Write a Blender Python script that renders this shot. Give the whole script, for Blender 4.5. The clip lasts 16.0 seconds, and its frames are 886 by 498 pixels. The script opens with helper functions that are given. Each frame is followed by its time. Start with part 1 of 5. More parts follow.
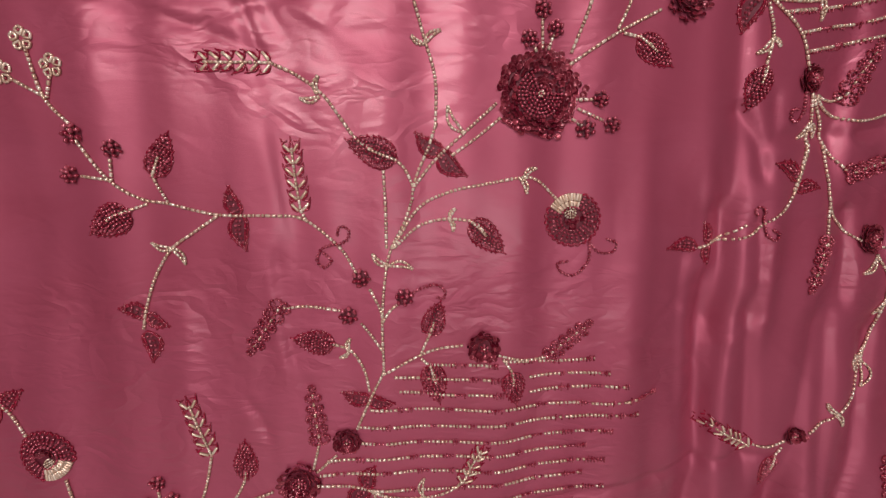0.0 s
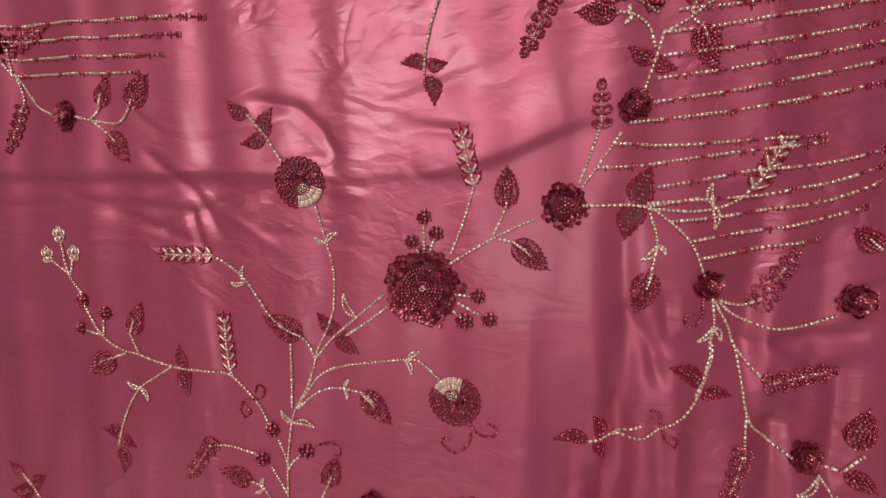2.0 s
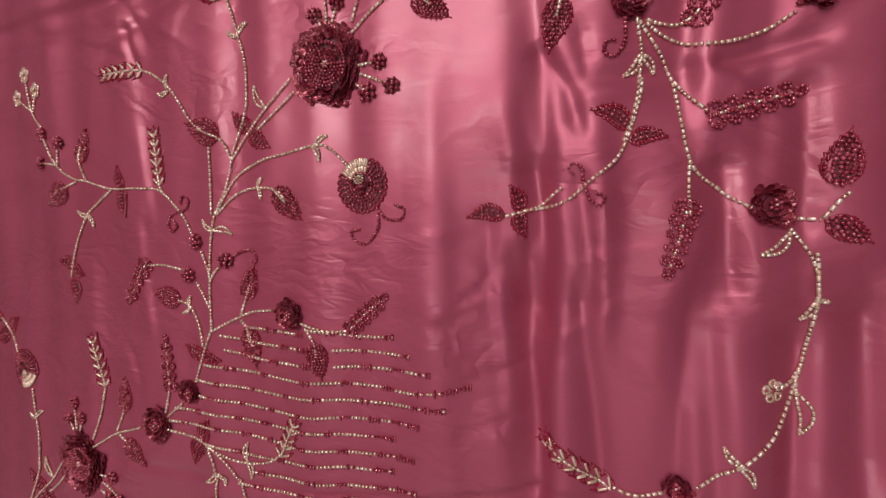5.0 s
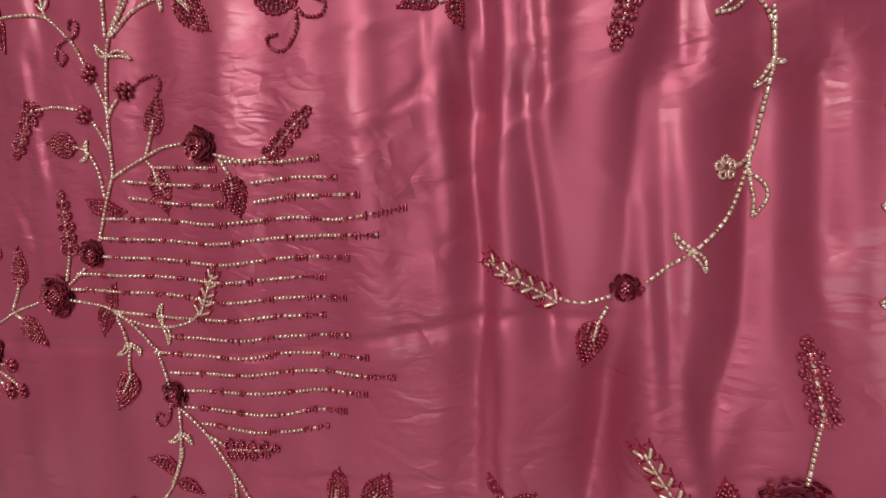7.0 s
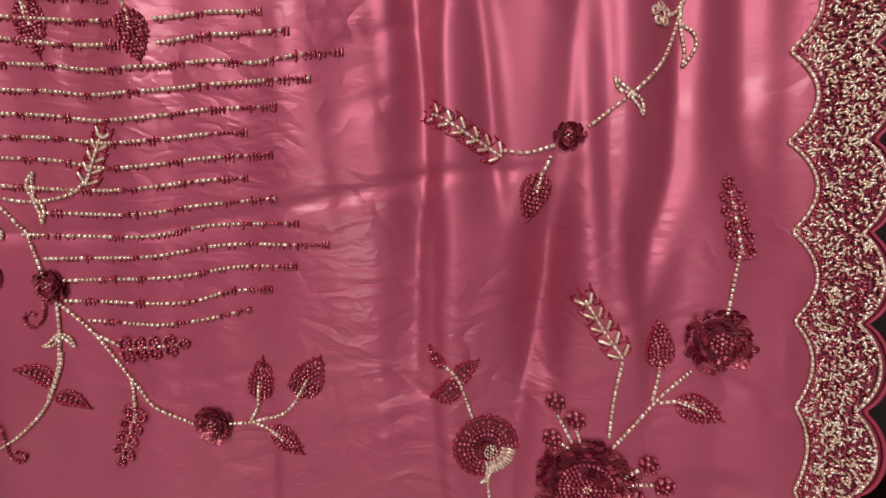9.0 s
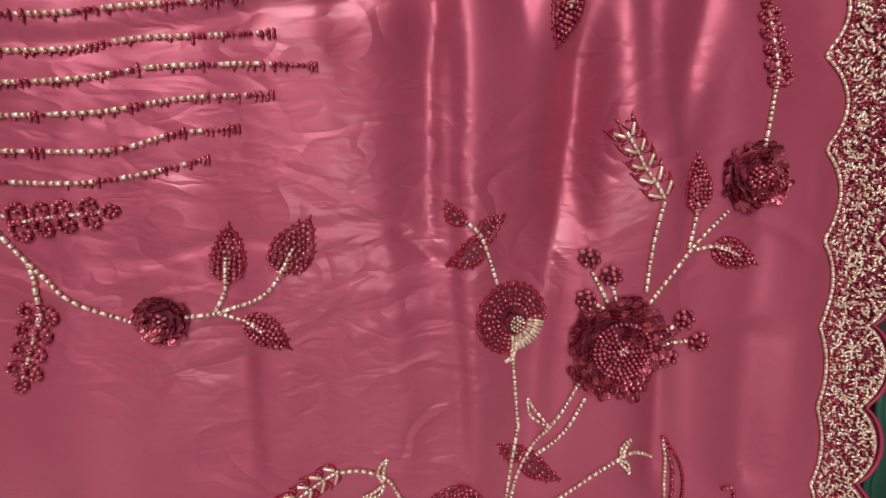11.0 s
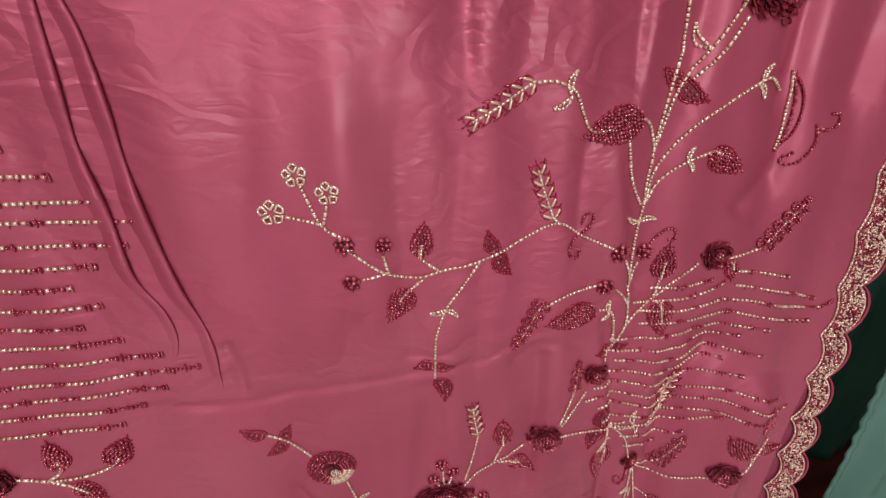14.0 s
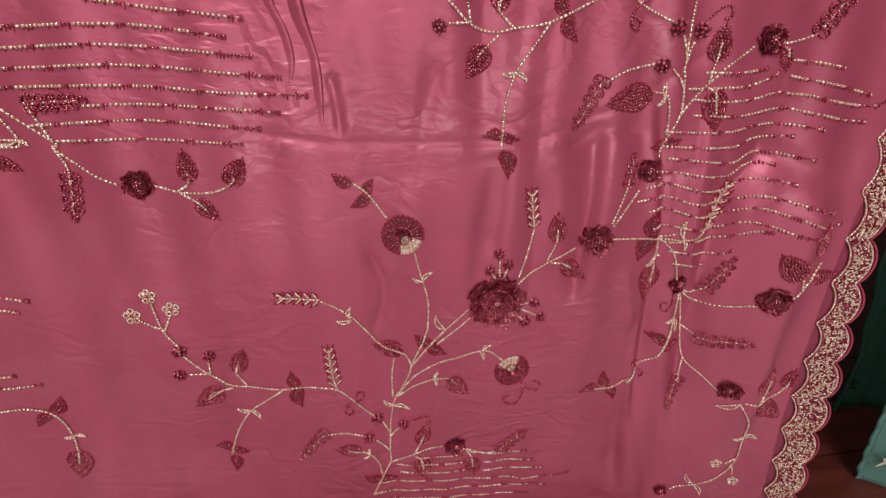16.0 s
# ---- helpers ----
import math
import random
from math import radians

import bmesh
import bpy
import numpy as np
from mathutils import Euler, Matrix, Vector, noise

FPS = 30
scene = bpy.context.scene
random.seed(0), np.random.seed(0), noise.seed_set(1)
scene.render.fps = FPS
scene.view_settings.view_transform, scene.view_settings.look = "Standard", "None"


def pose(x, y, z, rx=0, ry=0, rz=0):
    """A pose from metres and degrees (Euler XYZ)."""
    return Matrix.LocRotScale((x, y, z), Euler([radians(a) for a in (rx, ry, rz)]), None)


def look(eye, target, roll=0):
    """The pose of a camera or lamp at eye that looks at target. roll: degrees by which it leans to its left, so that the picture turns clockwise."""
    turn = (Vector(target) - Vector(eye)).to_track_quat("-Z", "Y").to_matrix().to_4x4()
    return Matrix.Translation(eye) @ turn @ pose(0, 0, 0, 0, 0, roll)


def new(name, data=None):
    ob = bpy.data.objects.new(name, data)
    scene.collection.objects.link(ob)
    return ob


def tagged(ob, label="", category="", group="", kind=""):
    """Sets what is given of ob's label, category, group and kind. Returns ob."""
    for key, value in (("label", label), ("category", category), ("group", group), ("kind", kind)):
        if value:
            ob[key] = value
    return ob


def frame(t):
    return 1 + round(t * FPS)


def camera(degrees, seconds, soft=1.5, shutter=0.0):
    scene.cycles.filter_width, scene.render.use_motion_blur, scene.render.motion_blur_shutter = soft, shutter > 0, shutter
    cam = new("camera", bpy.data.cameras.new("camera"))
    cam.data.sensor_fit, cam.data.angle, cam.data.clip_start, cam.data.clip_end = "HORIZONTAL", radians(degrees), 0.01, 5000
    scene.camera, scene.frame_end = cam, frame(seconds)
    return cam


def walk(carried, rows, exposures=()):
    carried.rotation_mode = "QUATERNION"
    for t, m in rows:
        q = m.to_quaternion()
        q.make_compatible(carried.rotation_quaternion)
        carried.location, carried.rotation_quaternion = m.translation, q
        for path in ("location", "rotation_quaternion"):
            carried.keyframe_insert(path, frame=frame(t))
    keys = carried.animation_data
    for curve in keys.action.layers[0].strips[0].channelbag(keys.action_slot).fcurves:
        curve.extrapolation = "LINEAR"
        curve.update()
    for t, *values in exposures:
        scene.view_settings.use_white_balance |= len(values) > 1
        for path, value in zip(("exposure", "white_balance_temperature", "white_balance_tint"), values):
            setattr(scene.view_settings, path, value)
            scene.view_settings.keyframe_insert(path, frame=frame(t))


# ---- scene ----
cam = camera(94.3, 16.0, soft=1.3)
METRES, EYE, TILT, LEAN, TURN = 1.5, 1.5, -11.3, 0.0, -6.3
ROWS = [
    (0.0, 0.0, 0.0, 0.0, -0.0, 0.0, 0.0),
    (0.5, -0.0204, -0.0211, 0.0363, 1.32, -0.27, -0.55),
    (1.0, -0.0007, -0.0335, 0.0727, 4.18, 0.6, -1.5),
    (1.5, 0.0702, -0.0281, 0.0968, 8.49, 2.11, -2.65),
    (2.0, 0.1202, -0.0158, 0.0931, 13.1, 3.54, -3.74),
    (2.5, 0.1429, -0.0021, 0.0822, 16.86, 4.65, -4.37),
    (3.0, 0.1665, 0.0081, 0.0627, 19.56, 5.47, -4.49),
    (3.5, 0.1819, 0.0176, 0.0401, 21.08, 6.08, -4.36),
    (4.0, 0.1936, 0.0257, 0.0149, 21.68, 6.22, -4.02),
    (6.5, 0.2056, 0.0719, -0.1052, 18.63, 3.72, -1.82),
    (7.0, 0.2118, 0.0793, -0.1213, 17.33, 3.44, -1.97),
    (7.5, 0.2119, 0.0811, -0.1377, 15.3, 3.31, -2.14),
    (8.0, 0.2058, 0.0868, -0.1538, 13.09, 3.2, -2.18),
    (8.5, 0.2045, 0.0875, -0.1707, 10.18, 3.34, -1.99),
    (11.0, 0.1624, 0.1277, -0.243, -3.36, 1.21, 1.05),
    (11.5, 0.1364, 0.1243, -0.2592, -5.41, -1.08, 1.52),
    (12.0, 0.1059, 0.1171, -0.2762, -7.14, -3.83, 1.83),
    (12.5, 0.0901, 0.1175, -0.2984, -7.84, -6.7, 1.96),
    (13.0, 0.0834, 0.1123, -0.3219, -8.09, -9.34, 1.96),
    (13.5, 0.0647, 0.1024, -0.3434, -7.84, -12.05, 1.92),
    (14.0, 0.0539, 0.1019, -0.3596, -7.49, -14.6, 1.8),
    (14.5, 0.0373, 0.107, -0.3854, -6.97, -16.9, 1.52),
    (15.0, 0.0236, 0.1081, -0.4269, -5.95, -18.01, 1.04),
    (15.5, 0.0223, 0.1029, -0.4664, -4.06, -16.4, 0.54),
    (16.0, 0.0223, 0.036, -0.5143, -2.15, -11.86, -0.15),
]
walk(cam, [(t, pose(0, 0, EYE, TILT, LEAN, TURN) @ pose(METRES * x, METRES * y, METRES * z, 90 + pitch, roll, yaw)) for t, x, y, z, yaw, pitch, roll in ROWS], exposures=[(0, -0.34), (4, -0.36), (7, -0.26), (11, 0.0), (16, 0.12)])

# ---- light ----
world = bpy.data.worlds.new("world")
scene.world = world
world.use_nodes = True
world.node_tree.nodes["Background"].inputs[0].default_value = (0.9, 0.85, 0.8, 1)
world.node_tree.nodes["Background"].inputs[1].default_value = 0.05


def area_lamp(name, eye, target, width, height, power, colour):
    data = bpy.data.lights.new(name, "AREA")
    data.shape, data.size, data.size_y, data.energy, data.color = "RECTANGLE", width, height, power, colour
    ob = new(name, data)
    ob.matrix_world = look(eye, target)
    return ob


area_lamp("ceiling_panel_light", (-0.9, -2.4, 2.62), (0.1, 0.3, 1.0), 1.3, 0.8, 56, (1.0, 0.94, 0.92))
# Unseen overhead fill, added for general light and to brighten the white sheet below.
area_lamp("overhead_fill_light", (0.0, -1.2, 2.68), (0.0, -1.0, 0), 1.0, 0.6, 26, (1.0, 0.94, 0.93))
# Unseen frontal fill, added to even out the cloth; no window is built.
area_lamp("front_fill_light", (0.1, -5.8, 0.9), (0.1, 0.3, 0.3), 2.8, 1.1, 55, (1.0, 0.95, 0.95))


# ---- materials ----
def material(name, colour, rough=0.5, metal=0.0):
    m = bpy.data.materials.new(name)
    m.use_nodes = True
    b = m.node_tree.nodes["Principled BSDF"]
    b.inputs["Base Color"].default_value = (*colour, 1)
    b.inputs["Roughness"].default_value = rough
    b.inputs["Metallic"].default_value = metal
    return m, m.node_tree, b


def noise_node(nt, scale, detail=4, stretch=(1, 1, 1), distort=0.0):
    co = nt.nodes.new("ShaderNodeTexCoord")
    mp = nt.nodes.new("ShaderNodeMapping")
    mp.inputs["Scale"].default_value = stretch
    tx = nt.nodes.new("ShaderNodeTexNoise")
    tx.inputs["Scale"].default_value, tx.inputs["Detail"].default_value = scale, detail
    tx.inputs["Distortion"].default_value = distort
    nt.links.new(co.outputs["Object"], mp.inputs["Vector"])
    nt.links.new(mp.outputs["Vector"], tx.inputs["Vector"])
    return tx.outputs["Fac"]


def ramp(nt, fac, stops):
    r = nt.nodes.new("ShaderNodeValToRGB")
    while len(r.color_ramp.elements) < len(stops):
        r.color_ramp.elements.new(0.5)
    for e, (p, c) in zip(r.color_ramp.elements, stops):
        e.position, e.color = p, (*c, 1)
    nt.links.new(fac, r.inputs[0])
    return r.outputs[0]


def bump(nt, layers, socket, gate=None):
    """Layers of relief, (height, strength, distance, gated), into a normal socket."""
    last = None
    for fac, strength, dist, gated in layers:
        n = nt.nodes.new("ShaderNodeBump")
        n.inputs["Strength"].default_value, n.inputs["Distance"].default_value = strength, dist
        if gated:
            nt.links.new(gate, n.inputs["Strength"])
        nt.links.new(fac, n.inputs["Height"])
        if last:
            nt.links.new(last, n.inputs["Normal"])
        last = n.outputs[0]
    nt.links.new(last, socket)


def beads_material(name, dark, light, rough, metal, by_object=False, coat=0.0):
    m, nt, b = material(name, dark, rough, metal)
    if by_object:
        pick = nt.nodes.new("ShaderNodeObjectInfo").outputs["Random"]
    else:
        pick = nt.nodes.new("ShaderNodeNewGeometry").outputs["Random Per Island"]
    nt.links.new(ramp(nt, pick, [(0, dark), (0.75, [(p + q) / 2 for p, q in zip(dark, light)]), (1, light)]), b.inputs["Base Color"])
    b.inputs["Coat Weight"].default_value = coat
    b.inputs["Coat Roughness"].default_value = 0.08
    return m


def folded(nt, fac, times):
    """A smooth noise turned into flat facets that meet in crisp ridges."""
    m = nt.nodes.new("ShaderNodeMath")
    m.operation = "MULTIPLY"
    m.inputs[1].default_value = times
    nt.links.new(fac, m.inputs[0])
    p = nt.nodes.new("ShaderNodeMath")
    p.operation = "PINGPONG"
    p.inputs[1].default_value = 0.5
    nt.links.new(m.outputs[0], p.inputs[0])
    return p.outputs[0]


def between(nt, fac, lo, hi, start=0.0, end=1.0):
    r = nt.nodes.new("ShaderNodeMapRange")
    for k, v in zip(("From Min", "From Max", "To Min", "To Max"), (start, end, lo, hi)):
        r.inputs[k].default_value = v
    nt.links.new(fac, r.inputs["Value"])
    return r.outputs[0]


def satin(name, deep, pale, rough, metal, gloss=0.0):
    m, nt, b = material(name, deep, rough, metal)
    mottle = noise_node(nt, 9, 5, (1, 1, 0.5))
    nt.links.new(ramp(nt, mottle, [(0.3, deep), (0.7, pale)]), b.inputs["Base Color"])
    nt.links.new(between(nt, noise_node(nt, 40, 3, (1, 1, 2)), rough - 0.06, rough + 0.06), b.inputs["Roughness"])
    weave = noise_node(nt, 900, 2, (0.25, 1, 3))
    slub = noise_node(nt, 260, 2, (0.12, 1, 2.2))
    crumple = noise_node(nt, 9, 2, (1.6, 1, 0.8), 0.3)
    facets = folded(nt, noise_node(nt, 15, 2.2, (0.85, 1, 1.4), 0.5), 5.0)
    creased = folded(nt, noise_node(nt, 40, 2, (0.7, 1, 1.5), 0.4), 4.0)
    gate = between(nt, noise_node(nt, 3.2, 2, (1, 1, 1.3), 0.6), 0.12, 0.9, 0.42, 0.62)
    bump(nt, [(crumple, 0.6, 0.0035, False), (facets, 0.7, 0.0015, True), (creased, 0.6, 0.0006, True), (slub, 0.2, 0.0001, False), (weave, 0.25, 0.0002, False)], b.inputs["Normal"], gate)
    if gloss:
        pressed = noise_node(nt, 8, 9, (0.9, 1, 1.25), 0.8)
        nt.links.new(between(nt, pressed, gloss * 0.3, gloss * 1.6, 0.46, 0.56), b.inputs["Coat Weight"])
        b.inputs["Coat Roughness"].default_value = 0.26
        b.inputs["Coat IOR"].default_value = 1.65
        b.inputs["Coat Tint"].default_value = (1, 0.8, 0.86, 1)
        bump(nt, [(crumple, 0.8, 0.0035, False), (facets, 0.8, 0.0021, True), (creased, 0.8, 0.0008, True)], b.inputs["Coat Normal"], gate)
    return m


CLOTH = satin("rose_satin", (0.38, 0.062, 0.113), (0.45, 0.083, 0.146), 0.45, 0.4, 0.28)
NET = satin("wine_net", (0.19, 0.018, 0.045), (0.25, 0.028, 0.065), 0.6, 0.0)
GOLD = beads_material("pale_gold_beads", (0.66, 0.43, 0.31), (1.0, 0.85, 0.71), 0.27, 0.5)
PLUM = beads_material("plum_pearl_beads", (0.27, 0.009, 0.034), (0.62, 0.13, 0.185), 0.18, 0.3, coat=0.65)
RED = beads_material("ruby_glass_beads", (0.20, 0.003, 0.02), (0.38, 0.010, 0.046), 0.2, 0.1, coat=0.4)
SEQUIN = beads_material("wine_sequins", (0.17, 0.006, 0.022), (0.52, 0.085, 0.125), 0.24, 0.4, True, 0.35)
# Dark backing added under beadwork so that no pink cloth shows in its gaps.
GAP_BACKING = satin("dark_wine_backing", (0.11, 0.005, 0.018), (0.15, 0.008, 0.026), 0.6, 0.0)
PIPING = satin("red_piping", (0.30, 0.02, 0.05), (0.36, 0.03, 0.07), 0.5, 0.1)

# ---- the surface of the hanging cloth ----
BULGE = ((2.9, -1.4, -0.8, 1.1, 1.0), (-0.2, -1.2, 0.9, -1.0, -2.1), (-1.0, 3.2, -1.6, 2.7, 0.6),
         (-0.5, -6.4, 2.3, -2.2, -0.3), (1.6, 2.0, -4.3, -0.8, 4.3), (-3.1, 3.6, 4.1, -3.1, 3.2))
CREASES, FOLD = [], 0.85


def crease(x0, z0, x1, z1, width, depth):
    """A soft fold along a line: millimetres; a positive depth sinks away from the room."""
    CREASES.append((x0 / 1000, z0 / 1000, x1 / 1000, z1 / 1000, width / 1000, depth / 1000))


crease(264, 1484, 298, 1172, 14, 6.8)
crease(209, 1450, 228, 1175, 22, -3)
crease(287, 1632, 297, 1334, 16, 8.5)
crease(267, 1503, 275, 1330, 20, -5.1)
crease(393, 1380, 399, 1126, 22, -6.8)
crease(439, 1310, 443, 1103, 24, -6.8)
crease(263, 1125, 256, 898, 30, -3)
crease(383, 1184, 384, 1068, 14, 6.8)
crease(487, 1080, 505, 885, 22, 4)
crease(-176, 1168, 115, 1174, 4.5, 2.4)
crease(115, 1174, 298, 1211, 4.5, 3)
crease(298, 1213, 366, 1215, 4.5, 2.4)
crease(-311, 1647, -60, 1651, 10, 2.5)
crease(-101, 1419, -96, 1323, 7, -3)
crease(-101, 1520, -93, 1443, 8, -2)
crease(300, 697, 426, 133, 14, 4)
crease(316, 498, 385, 127, 14, -4)
crease(423, 451, 450, 133, 18, 4)
crease(372, 725, 440, 522, 20, 4)
crease(397, 696, 490, 639, 14, 4)
crease(304, 864, 363, 538, 12, -4)
crease(365, 685, 411, 372, 9, 4)
crease(-291, 1476, -346, 1212, 30, 4)
crease(-183, 1377, -195, 1207, 18, -3)
crease(-114, 1375, -121, 1203, 16, 3)
crease(203, 1537, 211, 1316, 22, -2.5)
crease(329, 1481, 337, 1343, 20, -5.1)
crease(388, 1606, 391, 1470, 18, 6.8)
crease(233, 1376, 224, 1061, 26, -3)
crease(88, 1164, 81, 1038, 16, 2.5)
crease(410, 1362, 412, 1167, 12, 5.1)
crease(491, 1382, 501, 1224, 20, 6.8)
crease(168, 1012, 163, 909, 22, -3)
crease(220, 1024, 213, 903, 18, 2.5)
crease(424, 1173, 434, 1067, 14, -5.1)
crease(132, 996, 99, 747, 26, -3)
crease(176, 995, 163, 731, 14, 3)
crease(44, 999, -11, 775, 24, 3)
crease(252, 1055, 261, 945, 16, 3)
crease(80, 912, 62, 728, 22, -3)
crease(122, 886, 128, 709, 18, 3)
crease(128, 619, 113, 488, 16, -3)
crease(19, 155, -3, 565, 20, 2.5)
crease(-143, 572, -255, 213, 26, -3)
crease(-259, 578, -383, 244, 30, 3)
crease(196, 637, 237, 381, 18, 3)

FOLDS = []


def fold(points, left, right, depth):
    """A long bent fold through points, top down or left to right: its widths on either side and its depth in millimetres."""
    FOLDS.append((np.array(points, float).reshape(-1, 2) / 1000, left / 1000, right / 1000, depth / 1000))


fold((293, 1389, 300, 1329, 296, 1255, 298, 1218, 291, 1169, 289, 1043), 26, 5, 6.8)
fold((395, 1386, 390, 1288, 389, 1214, 385, 1134, 380, 1060), 26, 10, 9.5)
fold((462, 1366, 460, 1276, 457, 1216, 445, 1166, 436, 1123), 22, 9, 9.5)
fold((494, 1378, 500, 1317, 505, 1245), 20, 10, 5.4)
fold((384, 1203, 381, 1142, 365, 1058, 357, 984, 356, 890), 24, 9, 8.1)
fold((303, 1195, 301, 1109, 301, 1042, 307, 968, 310, 895), 34, 5, 6.8)
fold((445, 992, 443, 936, 440, 886), 20, 8, 5.4)
fold((502, 1014, 502, 951, 499, 885), 30, 14, 5.4)
fold((179, 1026, 169, 970, 160, 911), 26, 10, 3)
fold((100, 1061, 136, 1062, 173, 1070, 223, 1067), 4, 3, 1.2)
fold((151, 1066, 198, 1074, 249, 1079, 301, 1081), 4, 3, 1.3)
fold((265, 1075, 288, 1059, 311, 1045), 5, 3, 2.2)
fold((187, 1049, 222, 1058, 264, 1069), 5, 3, 1)
fold((374, 1098, 408, 1108, 456, 1121), 4, 3, 1.3)
fold((488, 1082, 514, 1068, 532, 1055), 4, 3, 1.6)
fold((-418, 1658, -236, 1653, -111, 1658, 25, 1656, 108, 1659), 5, 30, -3.6)
fold((108, 1659, 151, 1666, 191, 1681, 228, 1698, 262, 1709), 6, 40, -5)
fold((-47, 1724, -1, 1717, 22, 1697, 35, 1675, 25, 1666), 6, 5, 3)
fold((-267, 1639, -178, 1613, -92, 1584), 6, 5, 2.2)
fold((-152, 1603, -91, 1627, -25, 1646), 6, 5, 2)
fold((-163, 1681, -111, 1642, -82, 1596), 6, 5, 2.2)
fold((-388, 1618, -210, 1628, -92, 1620), 5, 5, 2)
fold((291, 1556, 314, 1518, 324, 1481), 10, 6, 5.4)
fold((320, 1569, 327, 1527, 357, 1526, 406, 1529), 7, 6, 3)
fold((403, 1527, 439, 1534, 474, 1541), 7, 6, 5.4)
fold((385, 1662, 395, 1610, 390, 1549, 389, 1485), 30, 12, 8.1)
fold((289, 1477, 299, 1415, 301, 1332), 22, 7, 8.1)
fold((321, 1464, 329, 1406, 333, 1345), 12, 6, 5.4)
fold((413, 1471, 417, 1417, 421, 1361), 20, 8, 6.8)
fold((458, 1520, 460, 1461, 459, 1400), 18, 8, 6.8)
fold((-116, 1628, -108, 1600, -97, 1569), 5, 4, 3)
fold((-102, 1434, -100, 1376, -92, 1321), 5, 4, 2.6)
fold((-138, 1301, -127, 1285, -118, 1258), 4, 4, 2)
fold((284, 1412, 290, 1317, 301, 1221), 20, 7, 8.1)
fold((255, 1439, 255, 1366, 266, 1250), 22, 9, 5.4)
fold((321, 1386, 336, 1282, 348, 1174), 16, 7, 6.8)
fold((-23, 733, -18, 702, -17, 670), 4, 5, 3.5)
fold((-113, 680, -36, 667, 27, 666, 113, 666, 191, 667, 216, 679, 263, 699, 310, 707), 3, 4, 1.7)
fold((118, 688, 147, 684, 178, 686), 4, 4, 1.6)
fold((316, 708, 339, 626, 352, 542, 354, 471, 357, 355, 357, 253), 7, 22, 11.745)
fold((441, 709, 442, 653, 417, 600, 409, 504, 415, 387, 422, 242), 26, 14, 13.775)
fold((507, 627, 509, 536, 502, 414, 505, 246), 30, 20, -13.775)
fold((255, 687, 259, 606, 252, 466), 22, 8, 7.83)
fold((154, 659, 152, 590, 144, 533), 20, 8, 3)
fold((222, 658, 256, 681, 304, 677), 6, 12, 2.6)
fold((442, 990, 451, 906, 455, 815), 18, 7, 5.4)
fold((420, 807, 435, 827, 452, 847), 10, 8, 3)
fold((180, 1007, 178, 968, 179, 923), 10, 5, 2.5)
fold((198, 793, 193, 724, 192, 642), 16, 7, 2.5)
fold((86, 745, 65, 686, 50, 607), 20, 8, 2.5)
fold((276, 880, 275, 837, 278, 784), 9, 5, 2.5)
fold((1, 551, 19, 507, 16, 477, 3, 439), 6, 5, 3.5)
fold((337, 451, 337, 324, 351, 151), 20, 8, 7.83)
fold((-158, 480, -191, 371, -235, 235), 26, 10, 3)
fold((-230, 546, -296, 429, -371, 294), 30, 14, 3)
fold((199, 618, 195, 514, 193, 452), 18, 8, 2.5)


fold((520, 1720, 524, 1500, 522, 1300, 524, 1130), 60, 22, 9)
fold((440, 1640, 436, 1500, 430, 1420), 34, 14, 6)
fold((-330, 1480, -320, 1700, -300, 1850), 60, 40, 7)


def crumple_patch(x0, z0, x1, z1, count, depth):
    """Small random creases scattered over a patch of the cloth."""
    for _ in range(count):
        x, z = random.uniform(x0, x1), random.uniform(z0, z1)
        t, n = random.gauss(0.15, 0.5), random.uniform(15, 50)
        crease(x, z, x + n * math.cos(t), z + n * math.sin(t), random.uniform(3.5, 7), random.choice((-1, 1)) * depth * random.uniform(0.5, 1))


crumple_patch(-200, 1590, 160, 1740, 16, 2.2)
crumple_patch(200, 1180, 480, 1420, 14, 1.8)
crumple_patch(330, 1480, 480, 1640, 8, 2.5)
crumple_patch(20, 980, 330, 1110, 12, 1.8)
crumple_patch(230, 560, 420, 800, 10, 2.0)
crumple_patch(-100, 520, 260, 720, 10, 1.5)
random.seed(3)


